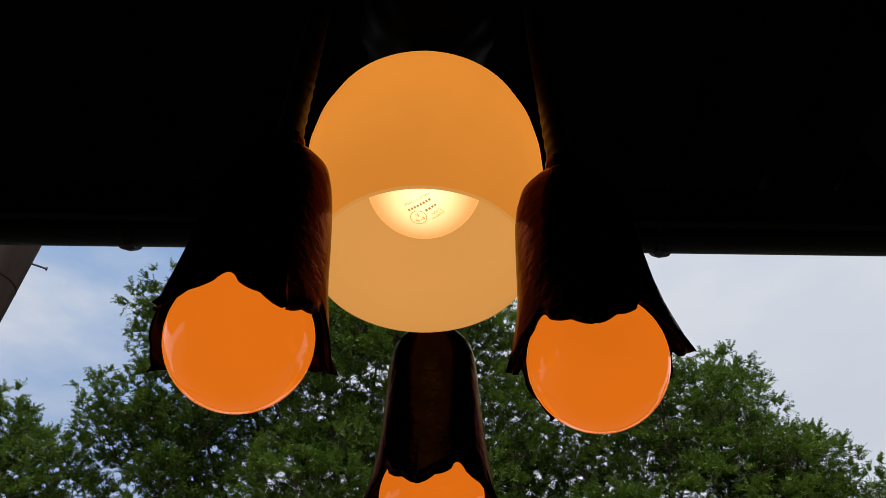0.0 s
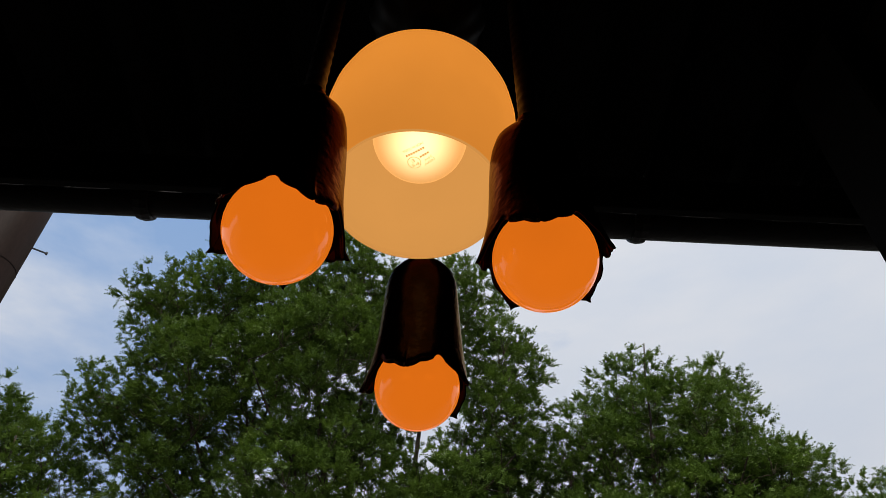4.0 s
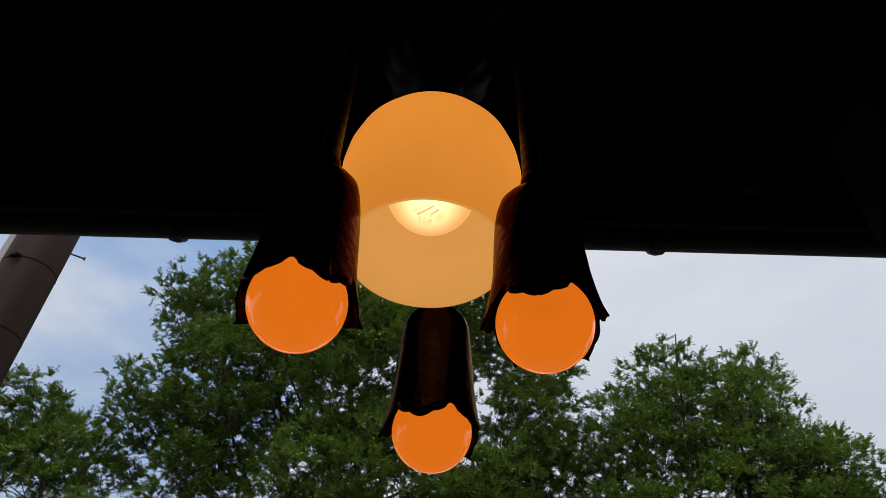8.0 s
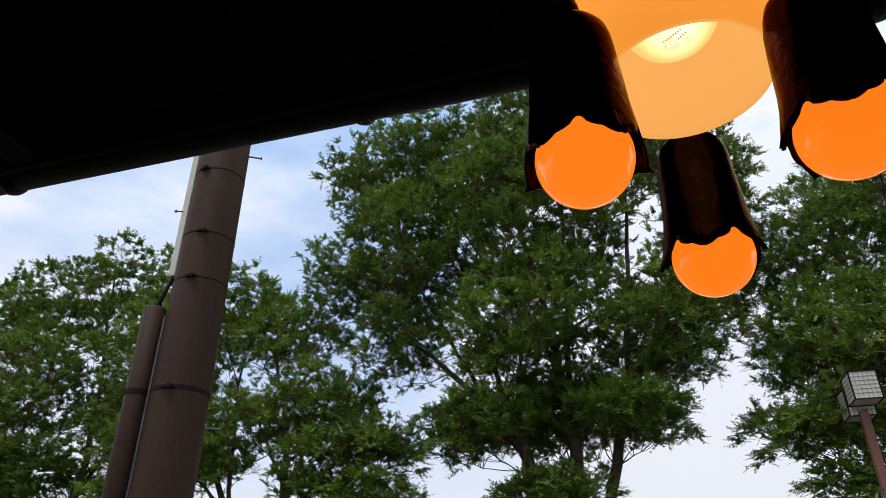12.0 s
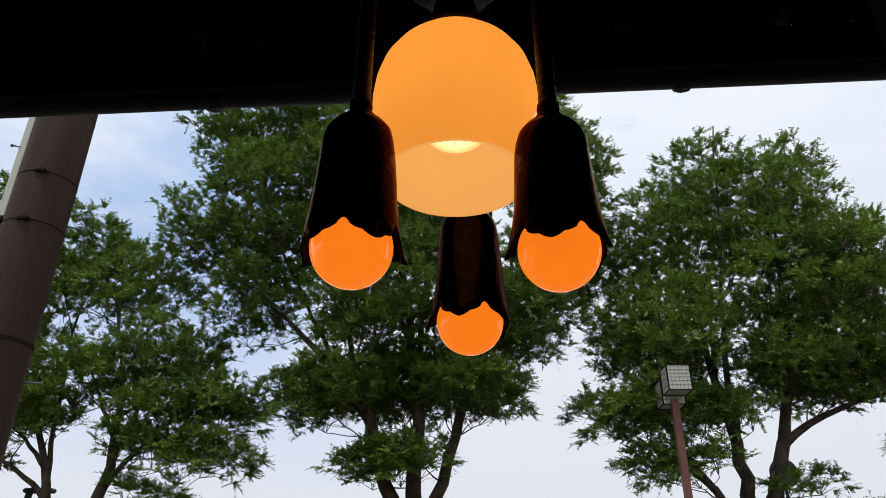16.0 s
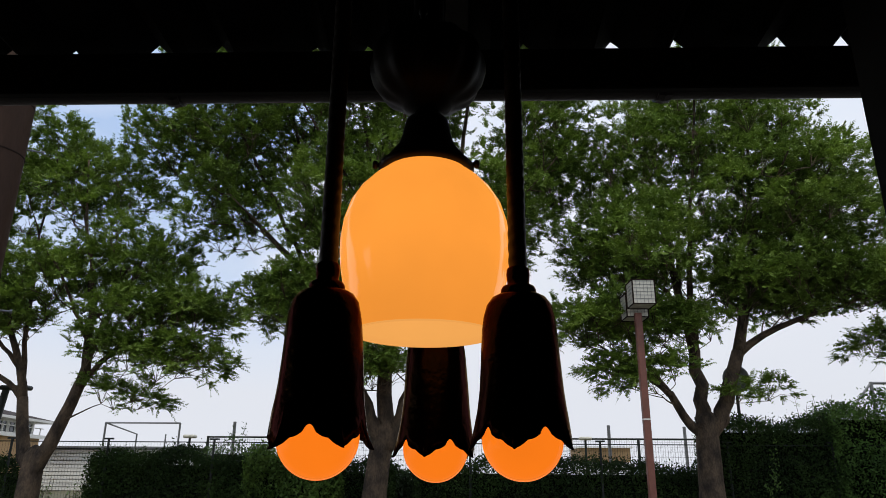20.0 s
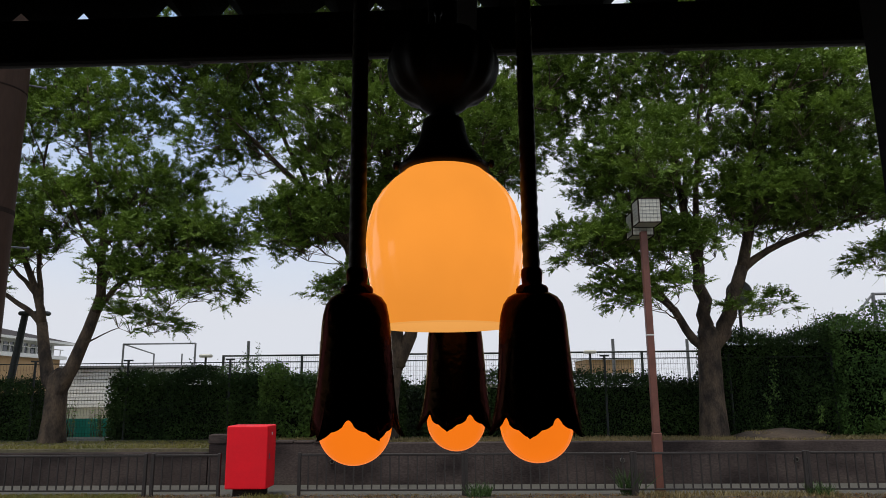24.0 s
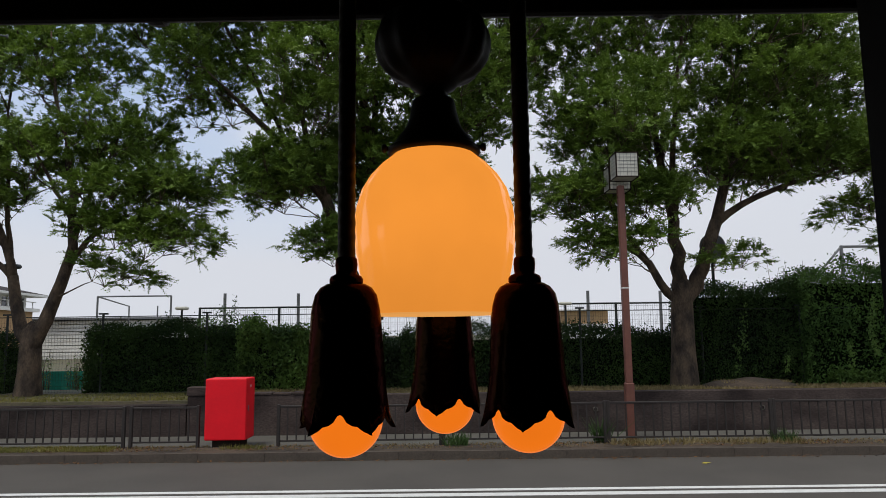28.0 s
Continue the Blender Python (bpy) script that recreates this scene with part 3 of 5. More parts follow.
for a, b in zip(grid, grid[1:]):
    for k in range(len(xs) - 1):
        bm.faces.new((a[k], a[k + 1], b[k + 1], b[k]))
ground = tagged(part("ground", bm, M_GROUND), "bare earth and thin grass", "ground", kind="structure")
road = tagged(part("road", block(-120, 120, 4.9, 11.83, -0.02, 0.0), M_ASPHALT), "grey asphalt road", "road", kind="structure")
near_walk = tagged(part("pavement", block(-120, 120, 3.2, 4.9, -0.02, 0.12), M_PAVE), "near roadside pavement", "pavement", kind="structure")
far_walk = tagged(part("pavement", block(-120, 120, 11.98, 14.2, -0.02, 0.15), M_PAVE), "grey pavement behind the guard rail", "pavement", kind="structure")
for y0, y1 in ((9.36, 9.49), (9.04, 9.22)):
    tagged(part("road_line", block(-120, 120, y0, y1, 0.001, 0.005), M_LINE), "white painted road line", "road line", kind="structure")
bm = bmesh.new()
rows_ = []
for k in range(481):
    x = -24 + 0.1 * k
    row = []
    for j, y in enumerate((11.86, 11.88, 11.91, 11.94, 11.985, 12.06, 12.16, 12.28, 12.40, 12.52, 12.62)):
        lift = 0.030 * noise.noise(Vector((x * 1.3, y * 3, 4.0))) + 0.012 * noise.noise(Vector((x * 7, y * 9, 1.0)))
        spill = 0.05 * noise.noise(Vector((x * 0.7, 2.0, 0.0))) + 0.02 * noise.noise(Vector((x * 3.1, 5.0, 0.0)))
        row.append(bm.verts.new((x, y - (spill * 0.6 if j < 4 else 0), (0.140, 0.157, 0.163, 0.165, 0.166, 0.176, 0.180, 0.178, 0.174, 0.166, 0.148)[j] + lift * (0.3 if j < 4 else 1))))
    rows_.append(row)
for a, b in zip(rows_, rows_[1:]):
    for j in range(10):
        bm.faces.new((a[j], b[j], b[j + 1], a[j + 1]))
verge = tagged(part("verge", bm, M_SOIL, smooth=True), "strip of dry soil along the kerb", "verge", kind="structure")

# ---- red box ----
box_red = thing("post_box", pose(-4.145, 12.2, 0.15), "large red painted metal box on a dark plinth by the kerb", "post box")
part("body", block(-0.385, 0.385, 0.0, 0.56, 0.17, 1.30, 0.03, None, 3), M_RED, box_red)
part("plinth", block(-0.26, 0.28, 0.08, 0.5, 0.0, 0.172, 0.01), M_POLEBAND, box_red)
bm = block(0.386, 0.3905, 0.04, 0.53, 0.2, 1.27, 0.001)
side_door = part("side_door", bm, M_RED, box_red)
part("latch", block(0.3905, 0.402, 0.10, 0.13, 0.70, 0.80, 0.003), M_STEEL, side_door)
part("notice", block(0.3906, 0.3925, 0.24, 0.30, 1.12, 1.17), M_LINE, side_door)

# ---- street lamp ----
lp = thing("street_lamp", pose(3.5, 12.72, 0.15), "red-brown square street lamp with box lantern heads", "street lamp")
part("pole", block(-0.065, 0.065, -0.065, 0.065, 1.1, 4.98, 0.008), M_POST, lp)
part("pole_base", block(-0.085, 0.085, -0.085, 0.085, 0.0, 1.1, 0.012), M_POST, lp)
part("reflective_band", block(-0.068, 0.068, -0.068, 0.068, 2.92, 2.945), M_LINE, lp)


def lantern(parent, cx, cy, cz, rz):
    h = part("lantern", block(-0.235, 0.235, -0.235, 0.235, -0.26, 0.27, 0.01), M_PANEL, parent, "milky box lantern with a square grid")
    h.matrix_local = pose(cx, cy, cz, 0, 0, rz)
    for s in range(4):
        m = Matrix.Rotation(s * math.pi / 2, 4, "Z")
        for e in (-1, 1):
            bm = block(e * 0.235 - 0.012, e * 0.235 + 0.012, -0.247, -0.236, -0.262, 0.272)
            bm.transform(m)
            part("frame_bar", bm, M_POLEBAND, h)
            bm = block(-0.235, 0.235, -0.247, -0.236, e * 0.262 - 0.012, e * 0.262 + 0.012)
            bm.transform(m)
            part("frame_bar", bm, M_POLEBAND, h)
        for k in range(1, 6):
            t = -0.235 + 0.47 * k / 6
            bm = block(t - 0.003, t + 0.003, -0.242, -0.236, -0.25, 0.26)
            bm.transform(m)
            part("grid_bar", bm, M_STEEL, h)
            bm = block(-0.235, 0.235, -0.242, -0.236, t + 0.002, t + 0.008)
            bm.transform(m)
            part("grid_bar", bm, M_STEEL, h)
    return h


for ln_ in (lantern(lp, 0.06, -0.12, 5.34, 2), lantern(lp, 0.05, 0.44, 5.20, 2)):
    ln_.scale = (0.92, 0.92, 0.92)

# ---- guard rail ----
FY = 12.36


def rail_panel(x0, x1):
    """One railing panel between two posts."""
    p = thing("guard_rail", pose(x0, FY, 0.15), "dark brown steel guard rail panel with upright bars", "railing", "guard rail panels")
    w = x1 - x0
    for px in (0.0, w):
        part("post", block(px - 0.03, px + 0.03, -0.03, 0.03, 0, 0.80, 0.006), M_FENCE, p)
    part("top_rail", block(0.03, w - 0.03, -0.02, 0.02, 0.74, 0.78, 0.006), M_FENCE, p)
    part("bottom_rail", block(0.03, w - 0.03, -0.016, 0.016, 0.115, 0.147, 0.005), M_FENCE, p)
    n = max(2, round(w / 0.168))
    bar = None
    for k in range(1, n):
        if bar is None:
            bar = part("bar", block(-0.0125, 0.0125, -0.010, 0.010, 0.147, 0.74), M_FENCE, p)
            bar.location.x = w * k / n
        else:
            b = new("bar", bar.data)
            b.parent = p
            b.location.x = w * k / n
    return p


for x0, x1 in ((-18.3, -15.3), (-15.24, -12.24), (-12.18, -9.18), (-9.12, -6.1), (-5.96, -4.70), (-3.19, -0.15), (-0.09, 2.93), (2.99, 6.03), (6.09, 9.11), (9.17, 12.19), (12.25, 15.27)):
    rail_panel(x0, x1)

# ---- brown utility pole ----
up_ = thing("utility_pole", pose(-3.61, 3.99, 0.12), "tall brown steel utility pole with dark bands and step bolts", "utility pole")
part("shaft", lathe([(0.236, 0.0), (0.222, 5.0), (0.205, 11.5), (0.0, 11.5)], 40), M_POLE, up_, smooth=True)
for z, half, aim in ((6.4, 0.0055, -75), (5.42, 0.0055, -92), (4.75, 0.0055, -68), (4.31, 0.0055, -74), (3.36, 0.018, -76), (2.4, 0.0055, -70), (1.4, 0.0055, -80)):
    r = 0.2385 - 0.0030 * z
    band = part("band", lathe([(r - 0.003, z - half), (r + 0.001, z - half), (r + 0.001, z + half), (r - 0.003, z + half)], 40), M_POLEBAND, up_)
    # a clamp: a short bent strap with a bolt through its ears
    bm = block(-0.055, 0.045, -r - 0.012, -r + 0.004, z - 0.012, z + 0.012, 0.003)
    block(-0.008, 0.020, -r - 0.030, -r - 0.008, z - 0.018, z + 0.018, 0.003, bm)
    tube([(-0.022, -r - 0.022, z), (0.034, -r - 0.022, z + 0.004)], 0.006, 6, bm)
    bm.transform(Matrix.Rotation(radians(aim + 90), 4, "Z"))
    part("clamp", bm, M_POLEBAND, band)
for z, a in ((4.41, 32), (3.11, 32), (5.06, 205), (3.75, 205), (2.4, 205), (5.75, 32)):
    d = Vector((math.cos(radians(a)), math.sin(radians(a)), 0))
    p = Vector((0, 0, z))
    bm = tube([p + d * 0.20, p + d * 0.335], 0.008, 8)
    tube([p + d * 0.33, p + d * 0.345], 0.016, 8, bm)
    part("step_bolt", bm, M_STEEL, up_)
conduit = part("conduit", tube([(-0.27, -0.17, 0), (-0.27, -0.17, 4.06), (-0.27, -0.17, 4.072)], [0.088, 0.088, 0.080], 20), M_POLE, up_, "brown conduit pipe beside the pole", True)
part("conduit_band", lathe([(0.087, 3.325), (0.093, 3.325), (0.093, 3.365), (0.087, 3.365)], 20, None, -0.27, -0.17), M_POLEBAND, conduit)
part("cable", tube([(-0.255, -0.165, 4.05), (-0.25, -0.155, 4.16), (-0.225, -0.125, 4.30), (-0.212, -0.09, 4.45), (-0.21, -0.085, 4.6)], [0.022, 0.020, 0.016, 0.016, 0.016], 8), M_POLEBAND, up_, "", True)
part("cable_guard", block(-0.262, -0.205, -0.12, -0.06, 4.40, 8.5, 0.006), M_PANEL, up_, "pale plastic cable guard strip")
part("cable_guard", block(-0.200, -0.170, -0.150, -0.120, 4.38, 8.5, 0.005), M_PANEL, up_, "pale plastic cable guard strip")
part("earth_strip", tube([(-0.175, -0.155, 0), (-0.175, -0.155, 4.0)], 0.009, 6), M_STEEL, up_)

# ---- retaining wall ----
wall_low = tagged(part("retaining_wall", block(-60, -5.55, 14.0, 14.3, 0.1, 0.80, 0.01), M_WALL), "stained dark concrete retaining wall", "wall", kind="structure")
wall_high = tagged(part("retaining_wall", block(-5.53, 60, 14.0, 14.3, 0.1, 0.98, 0.01), M_WALL), "stained dark concrete retaining wall", "wall", kind="structure")
rng = random.Random(9)
x = -5.55
while x < -2.2:
    w = rng.uniform(0.42, 0.62)
    h = 1.0 + (0.14 if x < -5.0 else rng.uniform(-0.02, 0.03))
    part("coping_stone", block(x + 0.008, x + w - 0.008, 13.975 + rng.uniform(0, 0.02), 14.32, 0.984, h + 0.03, 0.012), M_WALL, wall_high)
    x += w
for x in (-2.9, 3.1, 6.6, 9.8):
    part("drain_pipe", lathe([(0.036, 0.0), (0.05, 0.0), (0.05, 0.04), (0.036, 0.04)], 16), M_PAVE, wall_high).matrix_local = pose(x, 14.0, 0.62, 90, 0, 0)

# ---- trees ----


def bez(a, b, c, d, n):
    out = []
    for i in range(n + 1):
        t = i / n
        out.append(a * (1 - t) ** 3 + b * 3 * t * (1 - t) ** 2 + c * 3 * t * t * (1 - t) + d * t ** 3)
    return out


def tree(seed, base, trunk, limbs, lobes, clouds, label, low=4.2, leaf_size=0.037, leaf=L_TREE):
    """A zelkova: trunk, rising limbs, branches that fork their way to every clump, and clumps of twigs with two ranks of leaves.
    trunk: radius, fork height, sideways lean; limbs: a knee, a share of the trunk's radius, and tips; lobes: ellipsoids (x, y, z, rx, ry, rz) of the crown; all relative to the base.
    low: below this height the clumps flatten into drooping sprays."""
    rs, rg = random.Random(seed), np.random.default_rng(seed)
    t = thing("tree", pose(*base), label, "tree", "roadside trees")
    r0, fork, lean = trunk
    bm = bmesh.new()
    path = [Vector((0, 0, -0.3)), Vector((0, 0, 0.15)), Vector((lean * 0.15, 0, fork * 0.35)), Vector((lean * 0.5, 0, fork * 0.7)), Vector((lean, 0, fork - 0.1)), Vector((lean, 0, fork + 0.02)), Vector((lean, 0, fork + 0.1))]
    tube(path, [r0 * 1.6, r0 * 1.22, r0 * 1.02, r0 * 0.96, r0 * 0.84, r0 * 0.55, r0 * 0.12], 16, bm)
    nodes, reach, thick = [], [], []

    def limb(a, c, d, r_a, r_d, n, keep, lead=None):
        b = a + (c - a) * 0.5
        if lead:
            b = a + (lead + (c - a).normalized() * 0.6).normalized() * (c - a).length * 0.5
        pts = bez(a, b, c, d, n)
        for p in pts[1:-1]:
            p += Vector((rs.uniform(-1, 1), rs.uniform(-1, 1), rs.uniform(-0.5, 0.5))) * 0.06
        rr = [r_a + (r_d - r_a) * (k / n) ** 0.8 for k in range(n + 1)]
        tube(pts, rr, 10, bm)
        for k in range(keep, n + 1):
            nodes.append(tuple(pts[k]))
            reach.append((pts[k] - Vector((lean, 0, fork))).length)
            thick.append(rr[k])
        return pts, rr

    for knee, rk, tips in limbs:
        a, knee = Vector((lean, 0, fork - 0.55)), Vector(knee)
        flat = Vector((knee.x - lean, knee.y, 0))
        limb(a, a + flat * 0.55 + Vector((0, 0, (knee.z - fork) * 0.45)), knee, r0 * rk * 1.3, r0 * rk * 0.8, 8, 5)
        main = None
        for k, tip in enumerate(tips):
            tip = Vector(tip)
            at = 0 if k < 2 else min(k - 1, 4)
            a, r_a = (knee - Vector((0, 0, 0.05)), r0 * rk * 0.8) if main is None else (main[0][at], main[1][at] * 0.72)
            span = tip - a
            mid = a + Vector((span.x * 0.5, span.y * 0.5, span.z * 0.52))
            lead = ((knee - Vector((lean, 0, fork - 0.3))) if main is None or at == 0 else (main[0][at + 1] - main[0][at - 1])).normalized()
            run = limb(a, mid, tip, r_a, 0.016, 10, 1, lead)
            main = main or run
    part("trunk", bm, M_BARK, t, "grey-brown bark trunk with rising limbs", True)

    # middles of the clumps: spread through the lobes, no two too near
    L = np.array(lobes, float)
    vol = np.prod(L[:, 3:], axis=1) ** 0.62
    vol *= np.where(L[:, 2] < low + 2.5, 1.9, 1.0)
    pick = rg.choice(len(L), clouds * 24, p=vol / vol.sum())
    d = rg.normal(size=(len(pick), 3))
    d /= np.linalg.norm(d, axis=1)[:, None]
    cand = L[pick, :3] + d * (rg.random(len(pick)) ** 0.42)[:, None] * (L[pick, 3:] - np.minimum(np.array((0.60, 0.5, 0.42)), L[pick, 3:] * np.array((0.38, 0.3, 0.5))))
    # most clumps sit near the crown's skin, few deep inside
    deep = ((1 - np.sqrt((((cand[:, None] - L[None, :, :3]) / L[None, :, 3:]) ** 2).sum(2))) * L[None, :, 3:].min(2)).max(1)
    cand = cand[rg.random(len(cand)) < np.where(deep < 0.75, 1.0, 0.30)]
    C = np.empty((0, 3))
    gap = 0.92
    for c in cand:
        if len(C) >= clouds:
            break
        near = gap * (0.72 if c[2] < low + 1.5 else 1.0)
        if len(C) == 0 or (((C - c) / (1, 1, 0.72)) ** 2).sum(1).min() > near * near:
            C = np.vstack([C, c])
        else:
            gap *= 0.9997
    clouds = len(C)
    mid_ = np.array((lean, 0.0, C[:, 2].mean() - 1.5))
    out_ = C - mid_
    out_ /= np.linalg.norm(out_, axis=1)[:, None]
    high = ((C[:, 2] - low + 1.0) / 2.5).clip(0, 1)
    axis = out_ * 0.45 + np.array((0, 0, 1.0))
    axis /= np.linalg.norm(axis, axis=1)[:, None]
    R = rg.uniform(0.60, 1.0, clouds) * (0.92 + 0.08 * high)

    # shoots on the upper skin of each clump
    per = 24
    P = clouds * per
    ci = np.repeat(np.arange(clouds), per)
    d = rg.normal(size=(P, 3))
    d /= np.linalg.norm(d, axis=1)[:, None]
    up = (d * axis[ci]).sum(1)
    d = np.where((up < -0.15)[:, None], d - axis[ci] * (2 * up)[:, None], d)
    up = (d * axis[ci]).sum(1)
    squash = 0.42 + 0.30 * high[ci]
    off = (d - axis[ci] * (up * (1 - squash))[:, None]) * (R[ci] * rg.uniform(0.35, 1.0, P) ** 0.6)[:, None]
    S = C[ci] + off

    # branches: each clump, then each shoot, joins the nearest wood, with a liking for short ways from the trunk
    bw = bmesh.new()
    N_, A_ = np.array(nodes), np.array(reach)
    W = list(thick)
    todo = np.arange(clouds)
    root = C - axis * (R * 0.35)[:, None]
    cost = ((root[:, None] - N_[None]) ** 2).sum(2) ** 0.5 + 0.35 * A_[None] + 0.9 * np.maximum(0, N_[None, :, 2] - root[:, None, 2] + 0.2)
    best, at = cost.min(1), cost.argmin(1)
    joint = np.zeros(clouds, int)
    while len(todo):
        k = todo[np.argmin(best[todo])]
        j = int(at[k])
        a, b = Vector(N_[j]), Vector(root[k])
        span = b - a
        if span.length < 3.2:
            m1 = a + span * 0.4 + Vector((rs.uniform(-.12, .12), rs.uniform(-.12, .12), -0.05 * span.length))
            m2 = a + span * 0.75 + Vector((rs.uniform(-.12, .12), rs.uniform(-.12, .12), 0.03 * span.length))
            ra = min(W[j] * 0.7, 0.014 + 0.011 * span.length)
            pts = bez(a, m1, m2, b, 5)
            rr = [ra + (0.009 - ra) * (i / 5) ** 0.8 for i in range(6)]
            tube(pts, rr, 6, bw, False)
            new_n = np.array([tuple(p) for p in pts[2:]])
            new_a = A_[j] + span.length * np.array((0.4, 0.6, 0.8, 1.0))
            first = len(N_)
            N_, A_ = np.vstack([N_, new_n]), np.concatenate([A_, new_a])
            W += rr[2:]
            joint[k] = first + 3
            if len(todo) > 1:
                cc = ((root[:, None] - new_n[None]) ** 2).sum(2) ** 0.5 + 0.35 * new_a[None] + 0.9 * np.maximum(0, new_n[None, :, 2] - root[:, None, 2] + 0.2)
                m, am = cc.min(1), cc.argmin(1) + first
                closer = m < best
                best, at = np.where(closer, m, best), np.where(closer, am, at)
        else:
            joint[k] = -1
        todo = todo[todo != k]
    for i in range(0, P, 4):
        k = ci[i]
        if joint[k] >= 0:
            a, b = Vector(root[k]), Vector(S[i])
            tube([a, a.lerp(b, 0.45) + Vector((rs.uniform(-.05, .05), rs.uniform(-.05, .05), 0.08)), a.lerp(b, 0.8)], [0.008, 0.006, 0.003], 3, bw, False)
    part("branch_work", bw, M_BARK, t, "thin dark branches")["kind"] = "stuff"

    # twigs of two-ranked leaves from every shoot
    twigs, along = 6, 12
    ti = np.repeat(np.arange(P), twigs)
    T = len(ti)
    hi = high[ci][ti]
    dv = d[ti] * (0.55 + 0.15 * hi)[:, None] + axis[ci][ti] * (0.05 + 0.35 * hi)[:, None] + rg.normal(size=(T, 3)) * 0.62 * np.stack([np.ones(T), np.ones(T), 0.35 + 0.35 * hi], 1)
    dv /= np.linalg.norm(dv, axis=1)[:, None]
    length = rg.uniform(0.14, 0.36, T)
    droop = rg.uniform(0.25, 0.75, T)
    side = np.cross(dv, np.array((0, 0, 1.0)) + rg.normal(size=(T, 3)) * 0.35)
    side /= np.linalg.norm(side, axis=1)[:, None]
    li = np.repeat(np.arange(T), along)
    N = len(li)
    s = np.tile((np.arange(along) + 0.6) / along, T)
    rank = np.tile(np.where(np.arange(along) % 2, 1.0, -1.0), T)
    pos = S[ti][li] + dv[li] * (s * length[li])[:, None]
    pos[:, 2] -= droop[li] * (s * length[li]) ** 2
    al = dv[li] * 0.62 + side[li] * (rank * 0.85)[:, None] + rg.normal(size=(N, 3)) * 0.22
    al[:, 2] -= 0.28
    al /= np.linalg.norm(al, axis=1)[:, None]
    nz = np.cross(dv, side)[li] + rg.normal(size=(N, 3)) * 0.35
    sd = np.cross(al, nz)
    sd /= np.linalg.norm(sd, axis=1)[:, None]
    ln = rg.uniform(0.7, 1.2, N) * leaf_size * (1.1 - 0.35 * s)
    crown = small_leaves("crown", pos + al * (ln * 0.9)[:, None], al * ln[:, None], sd * (ln * 0.62)[:, None], leaf, t, "fresh green leaves in layered clumps")
    crown["kind"] = "stuff"
    return t


tree(11, (-2.0, 15.6, 0.85), (0.27, 2.3, 0.25),
     [((-0.9, -0.2, 4.7), 0.62, [(-5.6, 0.2, 9.4), (-3.2, 1.0, 12.6), (-4.6, -0.6, 11.4), (-3.4, -1.6, 7.4)]),
      ((0.2, 0.3, 5.4), 0.66, [(-1.4, -1.2, 14.4), (0.6, 1.0, 14.6), (-2.0, -2.4, 10.0), (1.6, 2.4, 9.5)]),
      ((1.3, 0.0, 4.9), 0.52, [(2.6, -0.8, 13.8), (4.6, 0.6, 11.4), (4.4, -1.2, 8.6), (2.9, -1.0, 6.2)])],
     [(-5.6, 0.2, 9.6, 1.5, 1.9, 1.4), (-4.9, 0, 12.4, 1.6, 2.2, 1.6), (-3.3, 0, 13.2, 2.0, 2.4, 1.6), (-0.3, 0, 13.4, 2.4, 2.8, 1.9), (2.6, 0, 12.9, 2.0, 2.4, 1.8), (4.2, 0, 11.2, 1.5, 2.2, 1.6), (4.1, 0, 9.0, 1.6, 2.4, 1.9), (-3.4, -0.3, 9.8, 2.2, 2.8, 2.2), (-0.2, -0.4, 10.4, 3.2, 3.2, 2.4), (2.4, -0.6, 7.0, 2.0, 2.4, 1.6), (-3.8, -0.3, 7.5, 1.6, 2.2, 1.3), (-0.4, -0.6, 7.2, 2.4, 2.8, 1.8), (-1.9, -0.8, 5.0, 1.6, 1.6, 1.0), (1.7, -0.8, 5.0, 1.5, 1.6, 0.9), (-0.3, -0.8, 3.5, 1.5, 1.2, 0.9), (0, 1.0, 5.6, 2.2, 1.8, 1.3)],
     540, "tall zelkova tree with dense fresh green crown", 4.6)
tree(12, (5.55, 15.6, 0.88), (0.27, 2.55, 0.05),
     [((-0.05, 0.0, 4.0), 0.62, [(-1.0, 0.6, 11.0), (0.4, -1.2, 11.8), (-2.4, 1.0, 8.4), (0.6, 2.0, 9.0)]),
      ((-0.75, -0.1, 3.0), 0.4, [(-2.4, -1.0, 5.2), (-2.6, -1.4, 3.9)]),
      ((0.92, -0.1, 3.95), 0.66, [(2.4, 0.4, 11.6), (5.6, -0.4, 5.7), (2.0, 0.8, 9.0), (4.0, -0.8, 9.6), (4.6, 0.2, 6.8), (1.6, -2.6, 8.0)])],
     [(0.1, 0, 10.5, 1.3, 2.0, 1.4), (2.1, 0, 10.7, 1.2, 2.0, 1.2), (1.0, 0, 9.3, 2.3, 2.6, 1.6), (3.2, 0, 8.6, 1.5, 2.2, 1.3), (-1.3, 0, 8.5, 1.6, 2.2, 1.6), (4.2, 0, 7.0, 1.4, 2.2, 1.3), (1.8, -0.5, 7.4, 2.4, 2.8, 1.6), (-1.4, -0.4, 6.3, 1.9, 2.4, 1.5), (4.4, -0.3, 5.4, 1.9, 1.6, 0.8), (2.0, -0.2, 5.5, 2.4, 2.2, 1.1), (-2.0, -0.8, 4.4, 1.6, 1.8, 0.9), (-1.7, -1.0, 3.3, 1.3, 1.2, 0.5), (-3.0, -0.8, 4.4, 0.8, 1.2, 0.7), (1.0, -0.6, 2.95, 0.7, 0.5, 0.25), (-0.6, -0.6, 4.4, 1.2, 1.4, 0.7), (5.7, -0.3, 5.2, 0.9, 1.0, 0.5)],
     305, "spreading zelkova tree with forked trunk", 4.4)
